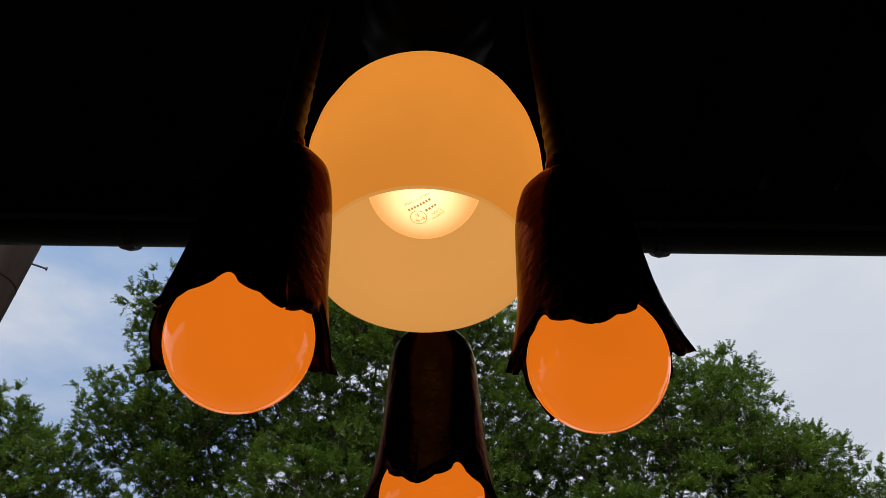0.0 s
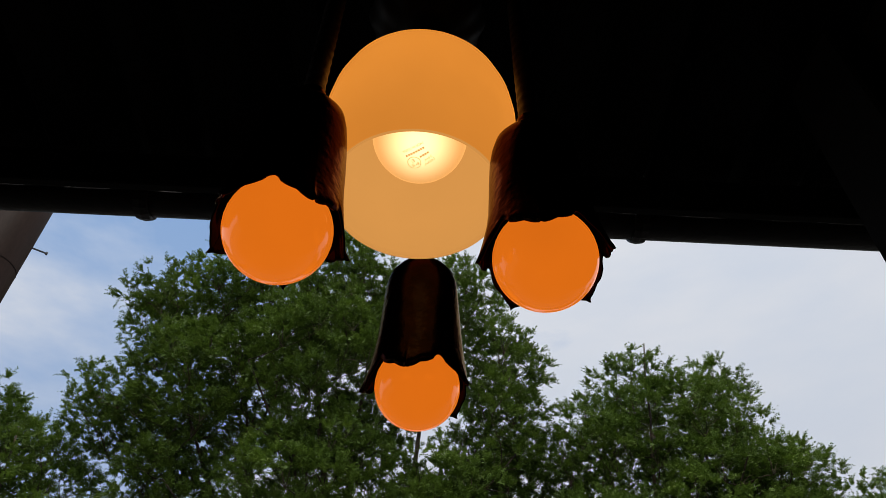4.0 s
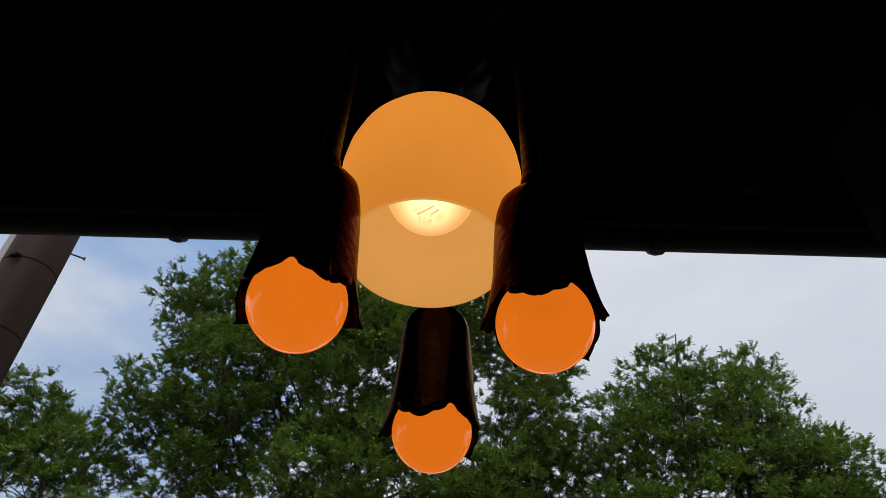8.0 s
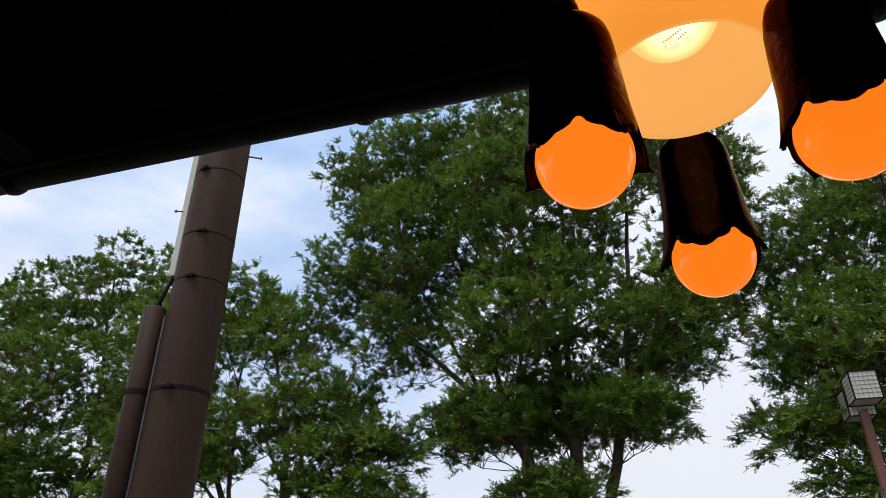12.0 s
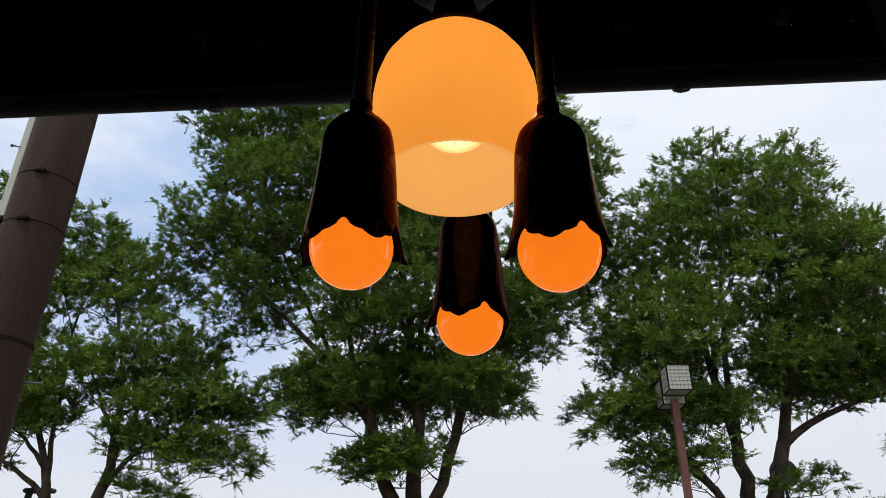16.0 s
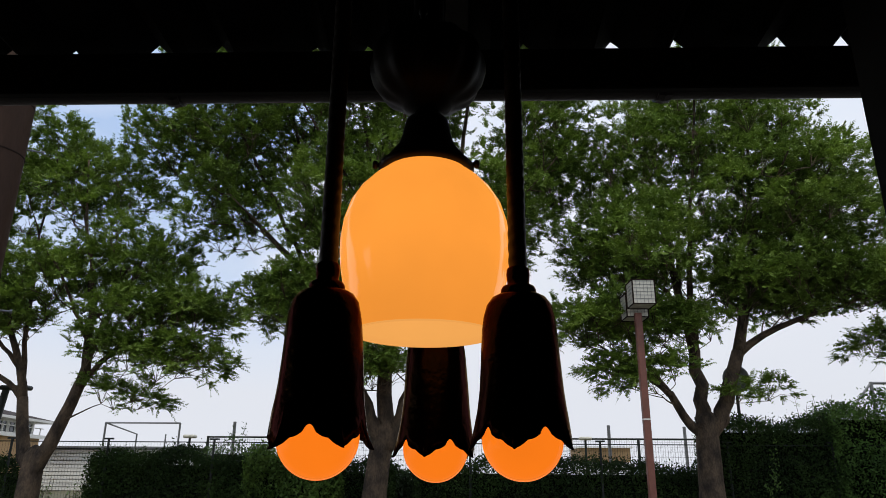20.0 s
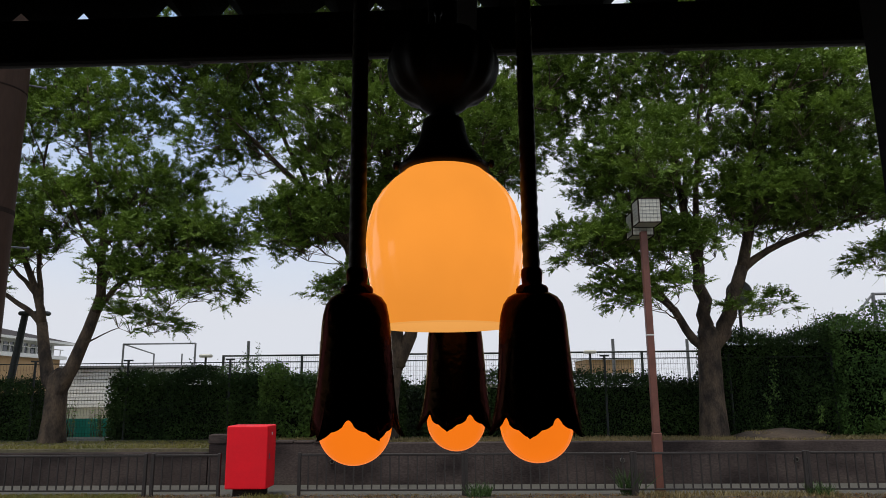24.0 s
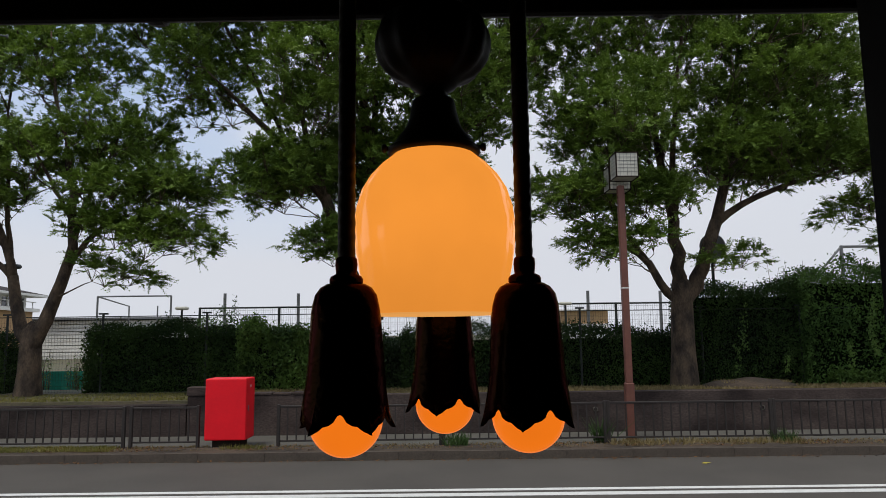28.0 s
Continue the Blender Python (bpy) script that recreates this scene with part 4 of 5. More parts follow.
tree(13, (-9.9, 15.6, 0.85), (0.25, 1.7, 0.0),
     [((-0.6, 0.1, 2.9), 0.6, [(-2.0, -0.6, 7.6), (-3.8, 0.2, 4.6), (-1.6, 1.0, 9.6), (-2.8, -0.5, 5.4)]),
      ((0.85, -0.1, 3.2), 0.66, [(0.6, -1.0, 8.8), (3.0, -0.4, 5.2), (1.8, 0.6, 7.0), (0.2, -1.6, 6.4), (1.6, 1.6, 6.0), (-0.3, 0.4, 8.5)])],
     [(-1.0, 0, 9.0, 1.9, 2.4, 1.4), (0.6, 0, 8.0, 1.7, 2.2, 1.4), (-3.0, 0, 7.8, 2.0, 2.4, 1.8), (2.0, 0, 6.1, 1.4, 2.0, 1.0), (3.2, -0.2, 4.9, 1.3, 1.7, 0.8), (0.4, 0, 5.8, 1.8, 2.2, 1.1), (3.2, -0.5, 3.7, 1.5, 1.4, 0.6), (1.9, -0.6, 3.9, 1.2, 1.2, 0.6), (2.2, -0.3, 4.7, 1.5, 1.5, 0.7), (-2.6, 0, 5.2, 2.2, 2.2, 1.2), (-0.8, -0.6, 4.7, 1.5, 1.5, 0.6), (2.3, -0.5, 2.9, 0.9, 0.8, 0.35), (-3.6, 0, 4.0, 1.2, 1.4, 0.6)],
     200, "zelkova tree with low forked trunk", 4.2)
tree(14, (-18.5, 17.2, 0.85), (0.26, 2.2, 0.2),
     [((-1.2, 0, 4.4), 0.6, [(-4.0, 0, 10.4), (-1.6, 1, 12.0), (-4.5, -1, 6.5), (0, -2, 8.0)]), ((1.4, 0, 4.4), 0.6, [(1.8, -1, 12.2), (4.0, 0.5, 9.4), (4.0, -1, 6.0)])],
     [(-4.2, 0, 10.8, 2.2, 2.6, 1.8), (-1.2, 0, 11.0, 2.2, 2.6, 1.7), (2.2, 0, 11.3, 2.2, 2.6, 1.8), (4.2, 0, 9.0, 1.8, 2.4, 2.0), (0, 0, 8.2, 4.2, 3.4, 2.2), (-4.6, 0, 7.4, 2.4, 2.4, 1.9), (-1, -0.5, 5.2, 3.4, 2.4, 1.3), (3.6, 0, 6.2, 2.4, 2.4, 1.4), (-4.6, -0.5, 4.8, 2.2, 2.0, 1.2), (0.5, -0.8, 3.6, 2.6, 1.8, 0.9), (4.2, -0.5, 4.3, 1.8, 1.8, 0.9)],
     270, "broad zelkova tree further along the road", 5.0, 0.046)
tree(15, (14.4, 16.4, 0.85), (0.22, 2.2, -0.2),
     [((-1.0, 0, 3.6), 0.6, [(-1.6, 0, 8.6), (-3.6, -0.3, 6.0), (-4.2, -0.4, 4.6)]), ((0.9, 0, 4.0), 0.6, [(1.0, -1, 9.0), (3.0, 0.5, 6.4), (3.0, -1, 5.2)])],
     [(-1.8, 0, 8.0, 1.7, 2.2, 1.5), (1.0, 0, 8.2, 2.2, 2.4, 1.7), (0, 0, 6.2, 3.0, 2.6, 1.5), (-3.0, -0.3, 6.0, 1.4, 1.8, 1.1), (-3.9, -0.4, 4.4, 1.3, 1.4, 0.7), (-3.0, -0.4, 3.7, 0.9, 0.9, 0.5), (2.4, 0, 5.6, 2.2, 2.0, 1.2)],
     110, "zelkova tree with hanging sprays of leaves", 5.4)

# a leafless tree beyond the road's end, of which only the twigs show
bare = thing("bare_tree", pose(-26.0, 18.5, 0.85), "leafless grey tree with thin upright twigs", "tree")
rs_ = random.Random(21)
bm, ends_ = bmesh.new(), [(Vector((0, 0, -0.3)), Vector((0.1, 0, 4.0)), 0.14, 0)]
while ends_:
    a, b, r, depth = ends_.pop()
    tube([a, a.lerp(b, 0.5) + Vector((rs_.uniform(-.06, .06), rs_.uniform(-.06, .06), 0)), b], [r, r * 0.8, r * 0.62], 6 if r > 0.02 else 4, bm, False)
    if depth < 6:
        for _ in range(2 if depth else 4):
            d = (b - a).normalized() + Vector((rs_.uniform(-.55, .55), rs_.uniform(-.55, .55), rs_.uniform(0.0, .35)))
            ends_.append((b, b + d.normalized() * (b - a).length * rs_.uniform(0.55, 0.82) if depth else b + d.normalized() * 2.6, r * 0.6, depth + 1))
part("trunk", bm, M_BARK, bare, smooth=True)

# ---- hedges, bushes and grass ----


def hedge(seed, x0, x1, y0, y1, z0, z1, n, label, material=L_HEDGE, rough=0.22, name="hedge", size=0.034):
    """A clipped hedge: a near-black block for its inner shade, and a skin of small leaves with an uneven outline."""
    rg = np.random.default_rng(seed)
    h = thing(name, pose((x0 + x1) / 2, (y0 + y1) / 2, z0), label, "hedge")
    n = int(n * 2.4)
    w, d, t = (x1 - x0) / 2, (y1 - y0) / 2, z1 - z0
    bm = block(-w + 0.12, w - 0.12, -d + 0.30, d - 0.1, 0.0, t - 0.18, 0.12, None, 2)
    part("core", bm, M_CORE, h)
    u = rg.random(n)
    area = np.array([2 * w * t, 2 * w * 2 * d, 2 * d * t, 2 * d * t])
    face = rg.choice(4, n, p=area / area.sum())
    a, b = rg.random(n), rg.random(n)
    px = np.where(face < 2, (a * 2 - 1) * w, np.where(face == 2, -w, w))
    py = np.where(face == 0, -d, np.where(face == 1, (b * 2 - 1) * d, (a * 2 - 1) * d))
    pz = np.where(face == 1, t, b * t)
    bul = np.array([noise.noise(Vector((x * 0.9 + seed, y * 0.9, z * 0.9))) + 0.55 * noise.noise(Vector((x * 3.1, y * 3.1 + seed, z * 3.1))) for x, y, z in zip(px, py, pz)]) * rough * 1.3
    deep = np.where(u > 0.5, 0.0, (0.5 - u) * 0.5)
    py = np.where(face == 0, py - bul + deep, py)
    pz = np.where(face == 1, pz + bul - deep, pz)
    px, py, pz = px + rg.normal(0, 0.06, n), py + rg.normal(0, 0.07, n), np.maximum(pz + rg.normal(0, 0.06, n) + np.where(face == 1, rg.exponential(0.035, n), 0.0), 0.02)
    al = rg.normal(size=(n, 3))
    al /= np.linalg.norm(al, axis=1)[:, None]
    sd = np.cross(al, rg.normal(size=(n, 3)))
    sd /= np.linalg.norm(sd, axis=1)[:, None]
    ln = rg.uniform(0.6, 1.3, n) * size
    cards("leaves", np.stack([px, py, pz], 1), al * ln[:, None], sd * (ln * 0.5)[:, None], material, h)["kind"] = "stuff"
    return h


left_hedge = hedge(1, -8.95, -4.9, 16.3, 17.3, 0.85, 2.40, 15000, "dense dark green clipped hedge behind wire fence")
hedge(2, -5.1, -2.9, 16.2, 17.2, 0.85, 2.42, 9000, "loose lighter green bush in the hedge row", L_VINE, 0.35, "bush", 0.045)
hedge(3, -3.1, -1.7, 16.35, 17.3, 0.85, 2.25, 4500, "dark green hedge in shade")
low_hedge = hedge(7, -1.1, 5.9, 16.4, 17.3, 0.85, 2.25, 14000, "long dark green hedge in shade", L_HEDGE, 0.22)
hedge(8, -1.95, -0.9, 16.8, 17.6, 0.85, 2.0, 3000, "small light green bush in a gap of the hedge", L_BUSH, 0.2, "bush", 0.045)
tall_hedge = hedge(4, 5.95, 9.0, 16.3, 17.5, 0.85, 3.25, 12000, "tall dark green hedge", L_HEDGE, 0.3)
wild_hedge = hedge(5, 8.8, 19.0, 16.1, 17.5, 0.85, 3.55, 22000, "tall overgrown green hedge", L_WILD, 0.4, "hedge", 0.042)
hedge(6, -16.5, -11.0, 16.3, 17.3, 0.85, 2.2, 12000, "dark green hedge beside the tree")



def shoots(seed, parent, cx, cy, cz, n, height, spread):
    """Thin upright shoots with small leaves, growing out of a hedge."""
    rs = random.Random(seed)
    bm, pos, al, sd = bmesh.new(), [], [], []
    o = parent.matrix_world.translation
    for _ in range(n):
        a = Vector((cx + rs.uniform(-1, 1) * spread, cy + rs.uniform(-0.2, 0.2), cz - 0.15)) - o
        b = a + Vector((rs.uniform(-0.25, 0.25), rs.uniform(-0.1, 0.1), height * rs.uniform(0.5, 1.0)))
        tube([a, a.lerp(b, 0.5) + Vector((rs.uniform(-0.04, 0.04), 0, 0)), b], [0.008, 0.006, 0.003], 5, bm)
        for k in range(12):
            d = Vector((rs.uniform(-1, 1), rs.uniform(-1, 1), rs.uniform(-0.2, 0.6))).normalized()
            pos.append(a.lerp(b, rs.uniform(0.2, 1.0)) + d * 0.05)
            al.append(d * rs.uniform(0.03, 0.05))
            sd.append(d.cross(Vector((rs.uniform(-1, 1), rs.uniform(-1, 1), 1))).normalized() * 0.016)
    part("shoots", bm, M_BARK, parent)["kind"] = "stuff"
    cards("shoot_leaves", np.array(pos), np.array(al), np.array(sd), L_VINE, parent)["kind"] = "stuff"


shoots(1, tall_hedge, 8.55, 16.6, 3.3, 7, 0.85, 0.3)
shoots(2, tall_hedge, 6.8, 16.6, 3.2, 8, 0.4, 0.7)
shoots(3, wild_hedge, 10.5, 16.6, 3.6, 8, 0.5, 1.2)
shoots(4, left_hedge, -6.4, 16.8, 2.4, 7, 0.45, 0.5)
shoots(5, low_hedge, 4.2, 16.8, 2.25, 10, 0.3, 1.5)
shoots(6, left_hedge, -7.6, 16.8, 2.4, 14, 0.28, 1.2)
shoots(7, left_hedge, -5.6, 16.7, 2.4, 12, 0.32, 0.6)
shoots(8, tall_hedge, 7.6, 16.7, 3.25, 14, 0.28, 1.3)
shoots(9, wild_hedge, 12.4, 16.6, 3.55, 16, 0.34, 2.4)
for k, (x, y) in enumerate(((-13.6, 20.5), (-12.9, 21.0), (-11.2, 20.6))):
    shrub = thing("bush", pose(x, y, 0.4), "loose light green shrub beyond the fence", "bush", "loose shrubs")
    shoots(30 + k, shrub, x, y, 0.5, 46, 1.55, 0.42)
hedge(11, -7.6, -6.5, 20.0, 21.0, 0.3, 2.75, 1500, "thin light green shrub beyond the hedge", L_BUSH, 0.8, "bush", 0.045)

def hanging_vine(seed, parent, x, y, z0, z1, n):
    """A strand of light leaves hanging down a hedge's face."""
    rg = np.random.default_rng(seed)
    o = np.array(parent.matrix_world.translation)
    z = rg.uniform(z0, z1, n)
    pos = np.stack([x + 0.06 * np.sin(z * 5) + rg.normal(0, 0.05, n), np.full(n, y) + rg.normal(0, 0.03, n), z], 1) - o
    al = np.stack([rg.normal(0, 0.6, n), rg.normal(0, 0.3, n), -np.ones(n)], 1) * 0.030
    sd = np.stack([np.full(n, 0.020), rg.normal(0, 0.006, n), rg.normal(0, 0.006, n)], 1)
    cards("hanging_vine", pos, al, sd, L_VINE, parent, "light green leaves of a hanging vine")["kind"] = "stuff"


for k, (x, z0, z1, n) in enumerate(((7.25, 1.7, 2.9, 60), (7.0, 1.1, 1.9, 40), (8.2, 1.2, 1.6, 40))):
    hanging_vine(40 + k, tall_hedge, x, 16.12, z0, z1, n)
for k, (x, z0, z1, n) in enumerate(((10.2, 1.6, 3.0, 160), (10.9, 1.2, 2.6, 140), (11.6, 1.5, 3.3, 200), (9.6, 1.1, 1.9, 90))):
    hanging_vine(50 + k, wild_hedge, x, 15.85, z0, z1, n)


def tuft(seed, x0, x1, y0, y1, z, n, height, material, label, cat_="grass"):
    """Blades of grass over a strip of ground."""
    rg = np.random.default_rng(seed)
    c = np.stack([rg.uniform(x0, x1, n), rg.uniform(y0, y1, n), np.full(n, z)], 1)
    up = np.stack([rg.normal(0, 0.4, n), rg.normal(0, 0.4, n), np.ones(n)], 1)
    ln = rg.uniform(0.35, 1.0, n) * height / 2
    sd = np.stack([np.cos(rg.uniform(0, 6.3, n)), np.sin(rg.uniform(0, 6.3, n)), np.zeros(n)], 1)
    ob = cards("grass", c + up * ln[:, None], up * ln[:, None], sd * 0.008, material)
    return tagged(ob, label, cat_, kind="stuff")


tuft(1, -20, -5.6, 14.28, 15.9, 0.86, 26000, 0.085, L_GRASS, "yellow-green grass on the bank")
tuft(2, -5.4, 18, 14.28, 15.6, 0.93, 20000, 0.10, L_DRY, "dry brown grass on the bank")
tuft(3, -9.3, -6.2, 12.0, 12.5, 0.17, 4500, 0.07, L_GRASS, "short yellow grass at the rail foot")
tuft(4, 3.0, 6.6, 12.05, 12.5, 0.15, 1400, 0.16, L_DRY, "dry grass tufts at the rail foot")
tuft(5, -0.05, 0.35, 12.1, 12.35, 0.15, 220, 0.32, L_BUSH, "green weeds at the kerb", "weeds")
tuft(6, 6.0, 6.4, 12.2, 12.5, 0.15, 200, 0.30, L_BUSH, "green weeds at the rail foot", "weeds")
tuft(7, 2.75, 3.0, 12.4, 12.6, 0.15, 160, 0.55, L_BUSH, "tall green weed behind the rail", "weeds")
tuft(8, -4.2, -3.4, 12.05, 12.25, 0.15, 250, 0.14, L_GRASS, "grass tufts by the red box", "grass")
bm = bmesh.new()
bmesh.ops.create_uvsphere(bm, u_segments=32, v_segments=16, radius=1.0, matrix=Matrix.Translation((6.95, 15.3, 0.9)) @ Matrix.Diagonal((1.15, 0.7, 0.24, 1)))
for v in bm.verts:
    v.co.z += 0.05 * noise.noise(v.co * 2.5)
tagged(part("mound", bm, M_SOIL, smooth=True), "low mound of dry earth and grass on the bank", "ground", kind="structure")
tuft(9, 6.2, 7.8, 14.9, 15.7, 1.05, 1000, 0.07, L_DRY, "dry grass on a mound under the tree")
low_green = hedge(9, 9.3, 13.0, 15.75, 16.2, 0.86, 1.25, 2200, "low green plants at the foot of the hedge", L_VINE, 0.25, "plants", 0.04)

# ---- wire fence on the bank ----
wf = thing("wire_fence", pose(0, 16.40, 0.86), "dark green wire mesh fence along the hedge", "fence")
for x in (-14.0, -11.0, -8.6, -6.0, -3.0, 0.2, 3.3, 6.3, 8.75, 11.4, 14.4, 17.4):
    p = part("post", tube([(x, 0, 0), (x, 0, 1.95)], 0.03, 8), M_DARKSTEEL, wf)
    part("post_cap", block(x - 0.11, x + 0.11, -0.03, 0.03, 1.95, 1.99), M_DARKSTEEL, p)
vs, fs = [], []


def wire(x0, x1, z0, z1, y=0.0):
    i = len(vs)
    vs.extend([(x0, y, z0), (x1, y, z0), (x1, y, z1), (x0, y, z1), (x0, y + 0.004, z0), (x1, y + 0.004, z0), (x1, y + 0.004, z1), (x0, y + 0.004, z1)])
    fs.extend([(i, i + 1, i + 2, i + 3), (i + 5, i + 4, i + 7, i + 6), (i, i + 3, i + 7, i + 4), (i + 1, i + 5, i + 6, i + 2), (i + 3, i + 2, i + 6, i + 7), (i, i + 4, i + 5, i + 1)])


for k in range(420):
    wire(-14.0 + k * 0.075, -14.0 + k * 0.075 + 0.0024, 0.0, 1.9)
for k in range(14):
    wire(-14.0, 17.4, 0.05 + k * 0.142, 0.05 + k * 0.142 + 0.0026)
me = bpy.data.meshes.new("wire_mesh")
me.from_pydata(vs, [], fs)
link("wire_mesh", me, M_WIRE, wf)["kind"] = "stuff"
part("top_wire", tube([(-14, 0, 1.9), (17.4, 0, 1.9)], 0.012, 6), M_DARKSTEEL, wf)

# ---- round mirror behind the tree ----
mir = thing("traffic_mirror", pose(7.2, 17.7, 0.86), "round grey traffic mirror seen from behind on a post", "traffic mirror")
part("post", tube([(0, 0.06, 0), (0, 0.06, 3.9)], 0.04, 10), M_DARKSTEEL, mir)
disc = part("disc", lathe([(0.0, -0.06), (0.18, -0.05), (0.31, -0.02), (0.35, 0.0), (0.35, 0.03), (0.0, 0.05)], 32), M_STEEL, mir, "grey metal back of the mirror", True)
disc.matrix_local = pose(0, 0, 3.63, 90, 0, 0)
part("bracket", tube([(0, 0.03, 3.95), (0, 0.0, 4.12)], 0.03, 8), M_STEEL, mir)

# ---- sports ground beyond ----


def net_post(x, y, top, label="tall grey steel net post"):
    p = thing("net_post", pose(x, y, 0.75), label, "post", "net posts")
    part("pole", tube([(0, 0, -0.45), (0, 0, top - 0.75)], 0.07, 8), M_STEEL, p)
    return p


for x, top in ((-9.97, 4.14), (-6.67, 4.1), (6.29, 4.06), (9.52, 4.02), (-3.4, 4.1), (3.0, 4.1)):
    net_post(x, 30, top)
cage = thing("practice_cage", pose(0, 30, 0.75), "grey steel pipe frame of a batting cage with net", "cage")
for x, y in ((-15.7, 0), (-12.39, 0), (-18.9, 10), (-17.2, 10)):
    part("upright", tube([(x, y, -0.45), (x, y, 3.32)], 0.045, 8), M_STEEL, cage)
for a, b in (((-15.7, 0), (-12.39, 0)), ((-15.7, 0), (-18.9, 10))):
    part("top_bar", tube([(*a, 3.32), (*b, 3.32)], 0.036, 8), M_STEEL, cage)
cage2 = thing("ball_net", pose(0, 30, 0.75), "grey steel net frame with sloping brace", "cage")
part("upright", tube([(17.75, 0, -0.45), (17.75, 0, 5.2)], 0.08, 8), M_STEEL, cage2)
part("top_bar", tube([(17.75, 0, 5.15), (24, 0, 5.15)], 0.06, 8), M_STEEL, cage2)
part("brace", tube([(17.75, 0, 5.15), (15.8, 0, 3.0)], 0.05, 8), M_STEEL, cage2)
screen = thing("backstop_fence", pose(0, 29.5, 0.75), "dark wire backstop fence with rails", "fence")
for x in (-10.9, -7.4, -3.9, -0.4, 3.1, 7.4, 10.9):
    part("post", tube([(x, 0, -0.45), (x, 0, 2.75)], 0.06, 8), M_DARKSTEEL, screen)
part("rail", tube([(-10.9, 0, 2.72), (10.9, 0, 2.72)], 0.04, 6), M_DARKSTEEL, screen)
vs, fs = [], []
for k in range(220):
    wire(-10.9 + k * 0.1, -10.9 + k * 0.1 + 0.007, 0.0, 2.7)
for k in range(14):
    wire(-10.9, 10.9, k * 0.2, k * 0.2 + 0.007)
me = bpy.data.meshes.new("wire_mesh")
me.from_pydata(vs, [], fs)
link("wire_mesh", me, M_WIRE, screen)["kind"] = "stuff"
for x in (-11.5, 5.1):
    fl = thing("flood_lamp", pose(x, 29, 0.75), "small grey lamp head on a post", "lamp")
    part("pole", tube([(0, 0, -0.45), (0, 0, 2.65)], 0.05, 8), M_DARKSTEEL, fl)
    part("head", block(-0.26, 0.26, -0.15, 0.15, 2.64, 2.78, 0.04), M_PANEL, fl)
sheet = thing("green_screen_fence", pose(-13.6, 22, 0.8), "green sheeting stretched along a low fence", "fence")
bm = bmesh.new()
cols_ = [[bm.verts.new((-3.6 + 0.15 * k, 0.03 * math.sin(k * 1.3), z)) for z in (-0.35, 0.36)] for k in range(38)]
for a, b in zip(cols_, cols_[1:]):
    bm.faces.new((a[0], b[0], b[1], a[1]))
g = bmesh.ops.extrude_face_region(bm, geom=bm.faces[:])
bmesh.ops.translate(bm, verts=[v for v in g["geom"] if isinstance(v, bmesh.types.BMVert)], vec=(0, 0.006, 0))
part("sheeting", bm, M_GREEN, sheet)
for x in (-3.6, -1.8, 0.0, 1.9):
    part("post", tube([(x, 0.06, -0.5), (x, 0.06, 0.45)], 0.03, 6), M_DARKSTEEL, sheet)

# far buildings
hall = thing("school_hall", pose(-36.4, 60, -0.35, 0, 0, -83.7), "white and tan two-storey building with dark tiled roof", "building")
part("lower_wall", block(0, 24, -12, -0.3, -0.1, 4.9), M_TAN, hall)
part("upper_wall", block(0.4, 23.6, -11.6, -0.7, 5.2, 6.2), M_WHITE, hall)
part("ledge", block(-0.4, 24.4, -12.3, 0.1, 4.9, 5.2), M_WHITE, hall)
bm = bmesh.new()
ring = [bm.verts.new(p) for p in ((-1.0, -13, 6.4), (25, -13, 6.4), (25, 0.6, 6.4), (-1.0, 0.6, 6.4))]
apex = [bm.verts.new(p) for p in ((3.5, -6.2, 8.0), (20, -6.2, 8.0))]
for f in ((ring[0], ring[1], apex[1], apex[0]), (ring[1], ring[2], apex[1]), (ring[2], ring[3], apex[0], apex[1]), (ring[3], ring[0], apex[0]), tuple(ring[::-1])):
    bm.faces.new(f)
part("roof", bm, M_TILE, hall)
part("eaves", block(-1.0, 25, -13, 0.6, 6.2, 6.396), M_WHITE, hall)
for k in range(11):
    x = 1.0 + k * 2.05
    w = part("window", block(x, x + 1.4, -0.7, -0.66, 5.3, 6.05), M_GLASS, hall)
    part("frame", block(x - 0.08, x, -0.699, -0.58, 5.25, 6.1), M_WHITE, w)
    part("frame", block(x + 0.66, x + 0.74, -0.659, -0.60, 5.3, 6.05), M_WHITE, w)
    part("rail_post", tube([(x - 0.5, -0.1, 5.2), (x - 0.5, -0.1, 5.75)], 0.04, 6), M_WHITE, hall)
part("rail", tube([(0, -0.1, 5.75), (24, -0.1, 5.75)], 0.04, 6), M_WHITE, hall)
stand = thing("grandstand", pose(-36.5, 66, 0.3), "long low white building with horizontal slatted bands", "building")
part("core", block(-11.4, 11.2, -2.6, 2.8, 0, 3.55), M_CONCRETE, stand)
for k in range(11):
    part("band", block(-11.6, 11.4, -2.95, -2.601, 0.32 * k + 0.01, 0.32 * k + 0.265), M_WHITE, stand)
part("roof", block(-11.9, 11.7, -3.4, 3.4, 3.6, 3.78), M_STEEL, stand)
yard = thing("yard_lamp", pose(-12.95, 18, 0.5), "leaning dark lamp post with a flat head", "lamp")
part("pole", tube([(0, 0, -0.3), (0.48, 0, 3.7)], [0.11, 0.09], 10), M_DARKSTEEL, yard)
part("head", block(0.35, 1.15, -0.16, 0.16, 3.66, 3.78, 0.04), M_DARKSTEEL, yard)
shed = thing("clubhouse", pose(11.3, 60, 0.3), "long tan wooden building with flat roof", "building")
part("wall", block(-1.8, 2.1, -3, 3, 0, 3.7), M_TAN, shed)
part("roof", block(-2.0, 2.3, -3.3, 3.3, 3.7, 3.82), M_WHITE, shed)
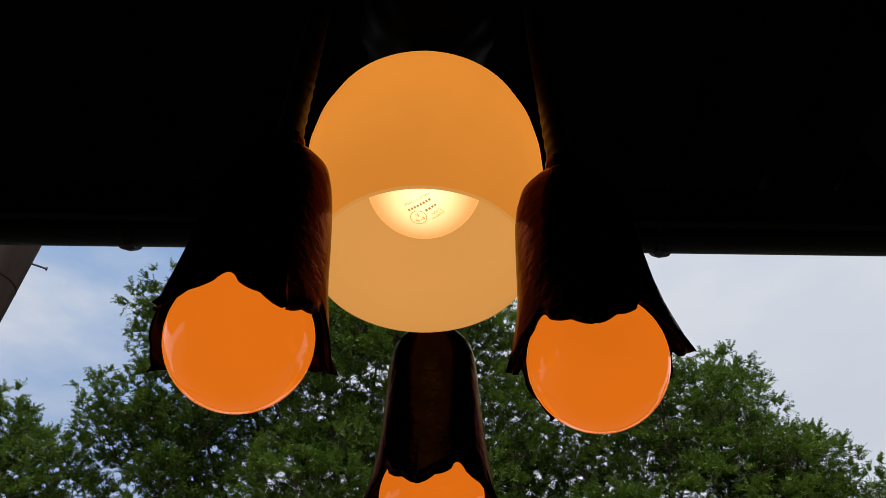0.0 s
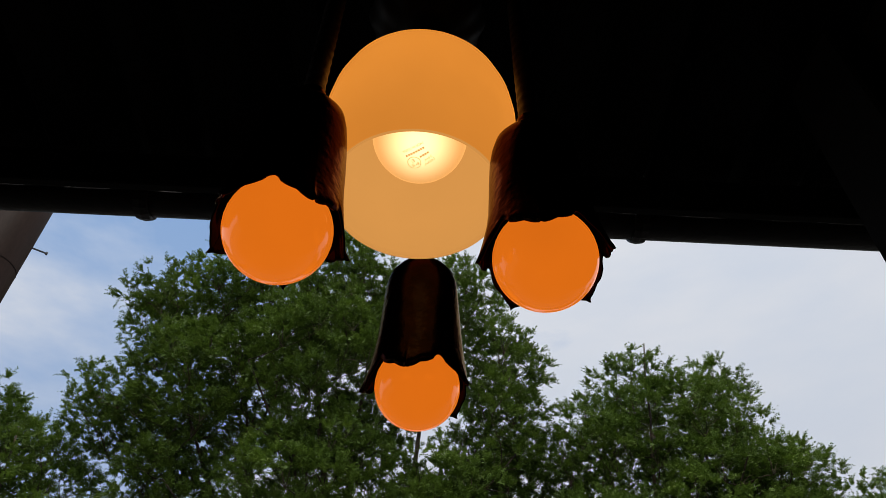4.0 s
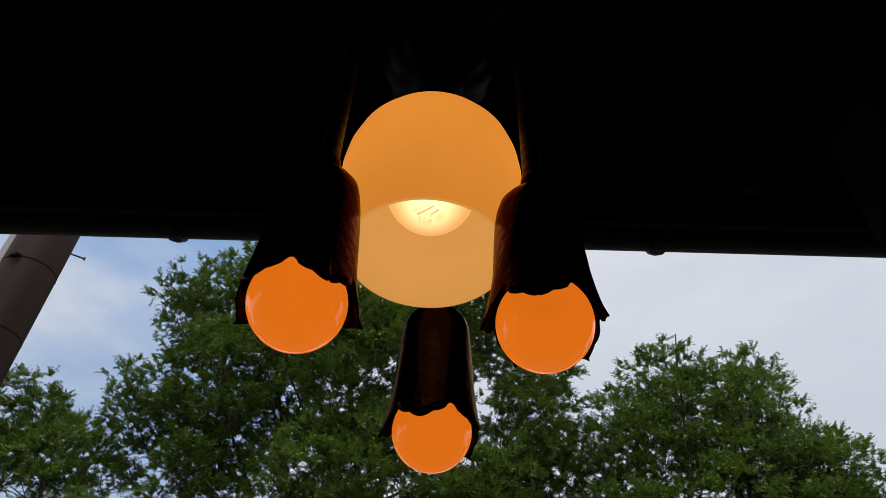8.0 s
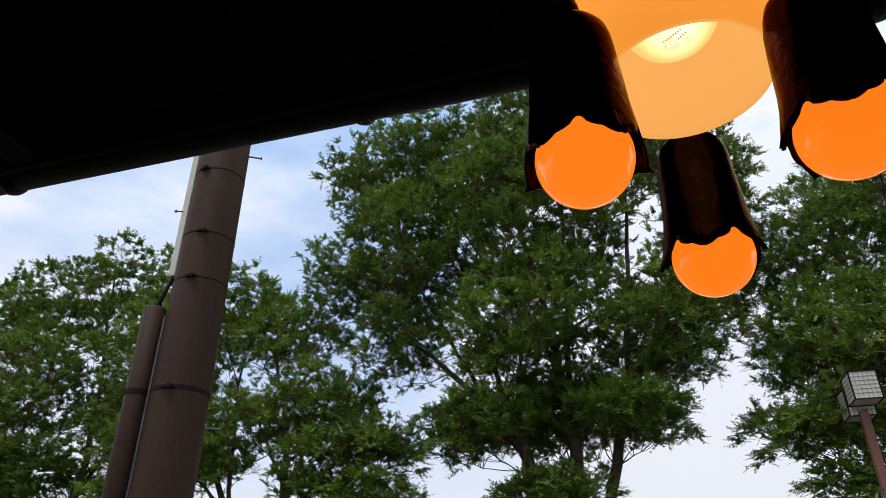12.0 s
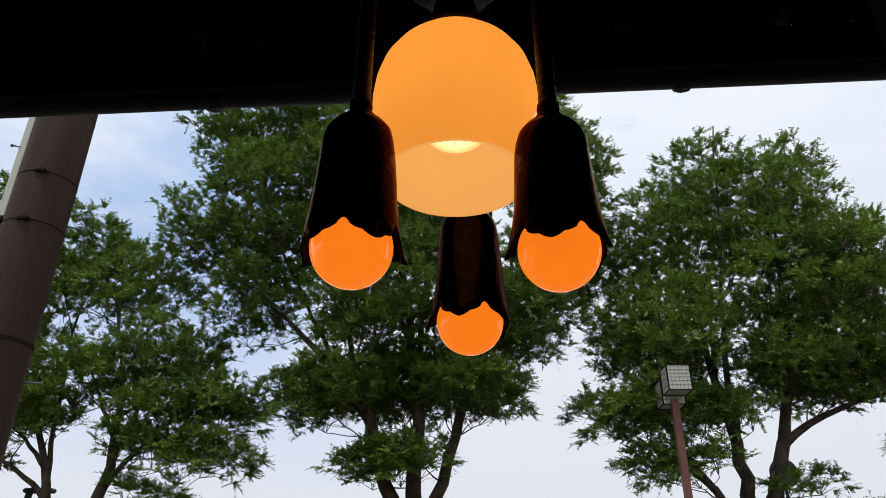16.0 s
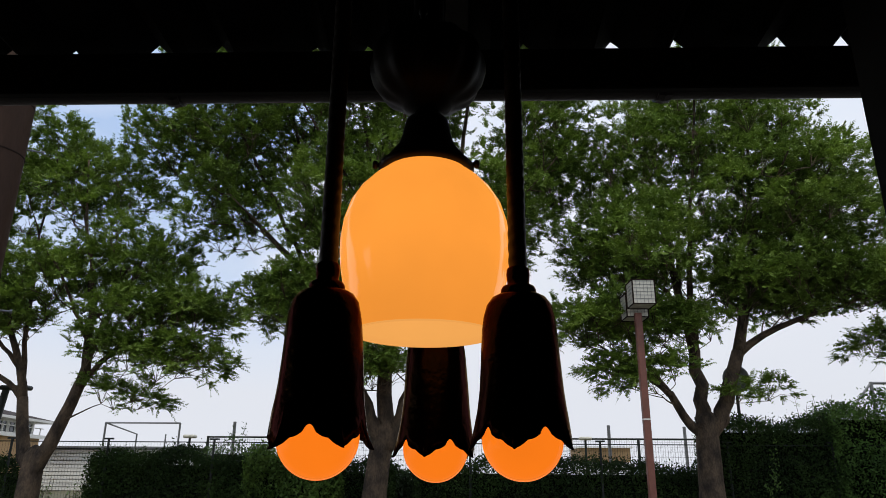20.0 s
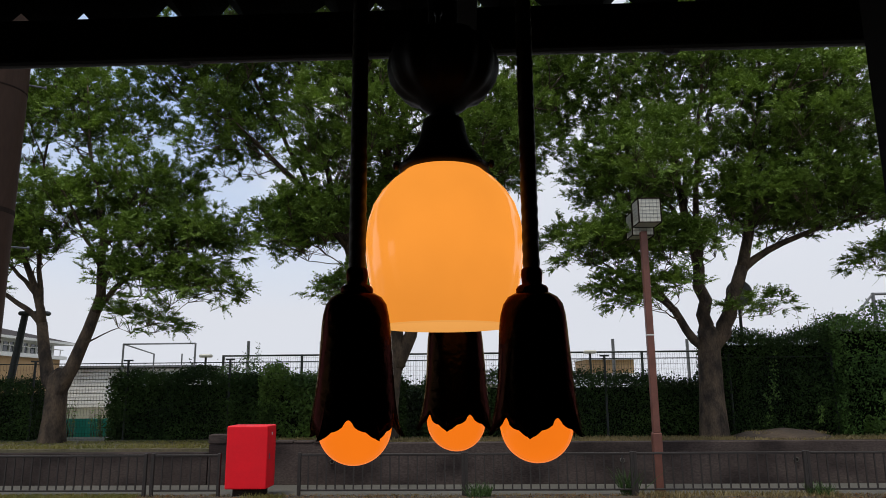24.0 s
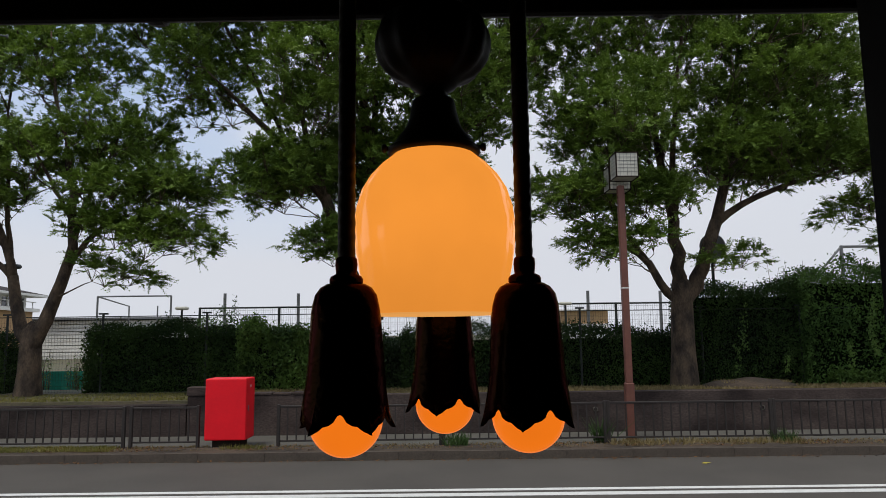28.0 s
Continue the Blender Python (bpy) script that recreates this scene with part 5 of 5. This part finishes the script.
part("plinth", block(-1.82, 2.12, -3.05, 3.05, 0, 2.6), M_WHITE, shed)
board = thing("notice_board", pose(-1.55, 19.0, 0.45), "small white board beyond the hedge gap", "board")
part("panel", block(-0.3, 0.3, -0.02, 0.02, 0.25, 0.95, 0.004), M_WHITE, board)
for x in (-0.25, 0.25):
    part("leg", block(x - 0.025, x + 0.025, 0.02, 0.06, -0.1, 0.9), M_STEEL, board)

# ---- kerb stones ----
kerb = tagged(part("kerb", block(-60, 60, 11.85, 11.978, -0.02, 0.12), M_KERB), "dirty concrete kerb along the road", "kerb", kind="structure")
stone = None
for k in range(-32, 32):
    if stone is None:
        stone = part("kerb_stone", block(-0.299, 0.299, 11.832, 11.979, -0.01, 0.156, 0.004), M_KERB, kerb)
        ob = stone
    else:
        ob = new("kerb_stone", stone.data)
        ob.parent = kerb
    ob.location = (0.6 * k, random.uniform(-0.004, 0.002), random.uniform(-0.006, 0.004))

# ---- small litter on the verge and road ----
for k, (x, y, z) in enumerate(((3.9, 12.12, 0.16), (4.5, 12.1, 0.16), (5.4, 12.15, 0.16), (7.0, 12.1, 0.16), (8.3, 12.12, 0.16))):
    bm = block(-0.03, 0.03, -0.015, 0.015, 0, 0.012, 0.004)
    ob = part("litter", bm, M_LINE)
    ob.matrix_world = pose(x, y, z, 0, 0, 40 * k)
    tagged(ob, "small scrap of white litter on the verge", "litter", "scraps of litter")
fallen = cards("fallen_leaf", np.array([[0, 0, 0.012]]), np.array([[0.09, 0, 0.004]]), np.array([[0, 0.035, 0.004]]), mat("yellow leaf", (0.5, 0.42, 0.05), 0.6))
fallen.matrix_world = pose(4.35, 11.2, 0.002)
tagged(fallen, "yellow fallen leaf on the road", "leaf")
tuft(10, -18, 14, 12.0, 12.55, 0.165, 9000, 0.05, L_DRY, "short dry grass along the kerb")


def leaf_litter(seed, x0, x1, y0, y1, z, n, material, label):
    """Small dry leaves lying flat along a strip."""
    rg = np.random.default_rng(seed)
    x = rg.uniform(x0, x1, n)
    keep = np.array([noise.noise(Vector((v * 0.8, seed, 0.0))) > rg.uniform(-0.5, 0.4) for v in x])
    x = x[keep]
    n = len(x)
    c = np.stack([x, y0 + (y1 - y0) * rg.random(n), z + rg.uniform(0.004, 0.03, n)], 1)
    a = rg.uniform(0, 6.3, n)
    al = np.stack([np.cos(a), np.sin(a), rg.normal(0, 0.3, n)], 1) * rg.uniform(0.015, 0.038, n)[:, None]
    sd = np.stack([-np.sin(a), np.cos(a), rg.normal(0, 0.3, n)], 1) * rg.uniform(0.008, 0.016, n)[:, None]
    return tagged(cards("leaf_litter", c, al, sd, material), label, "leaf litter", kind="stuff")


L_LITTER = leafy("dry brown leaves", (0.07, 0.035, 0.018), (0.20, 0.105, 0.045), 0.1, 0.8, 0.1)
leaf_litter(61, -16, 16, 11.95, 12.45, 0.172, 5200, L_LITTER, "dry brown leaves scattered on the verge")
leaf_litter(62, -16, 16, 11.66, 11.83, 0.002, 1500, L_LITTER, "dry brown leaves along the gutter of the road")
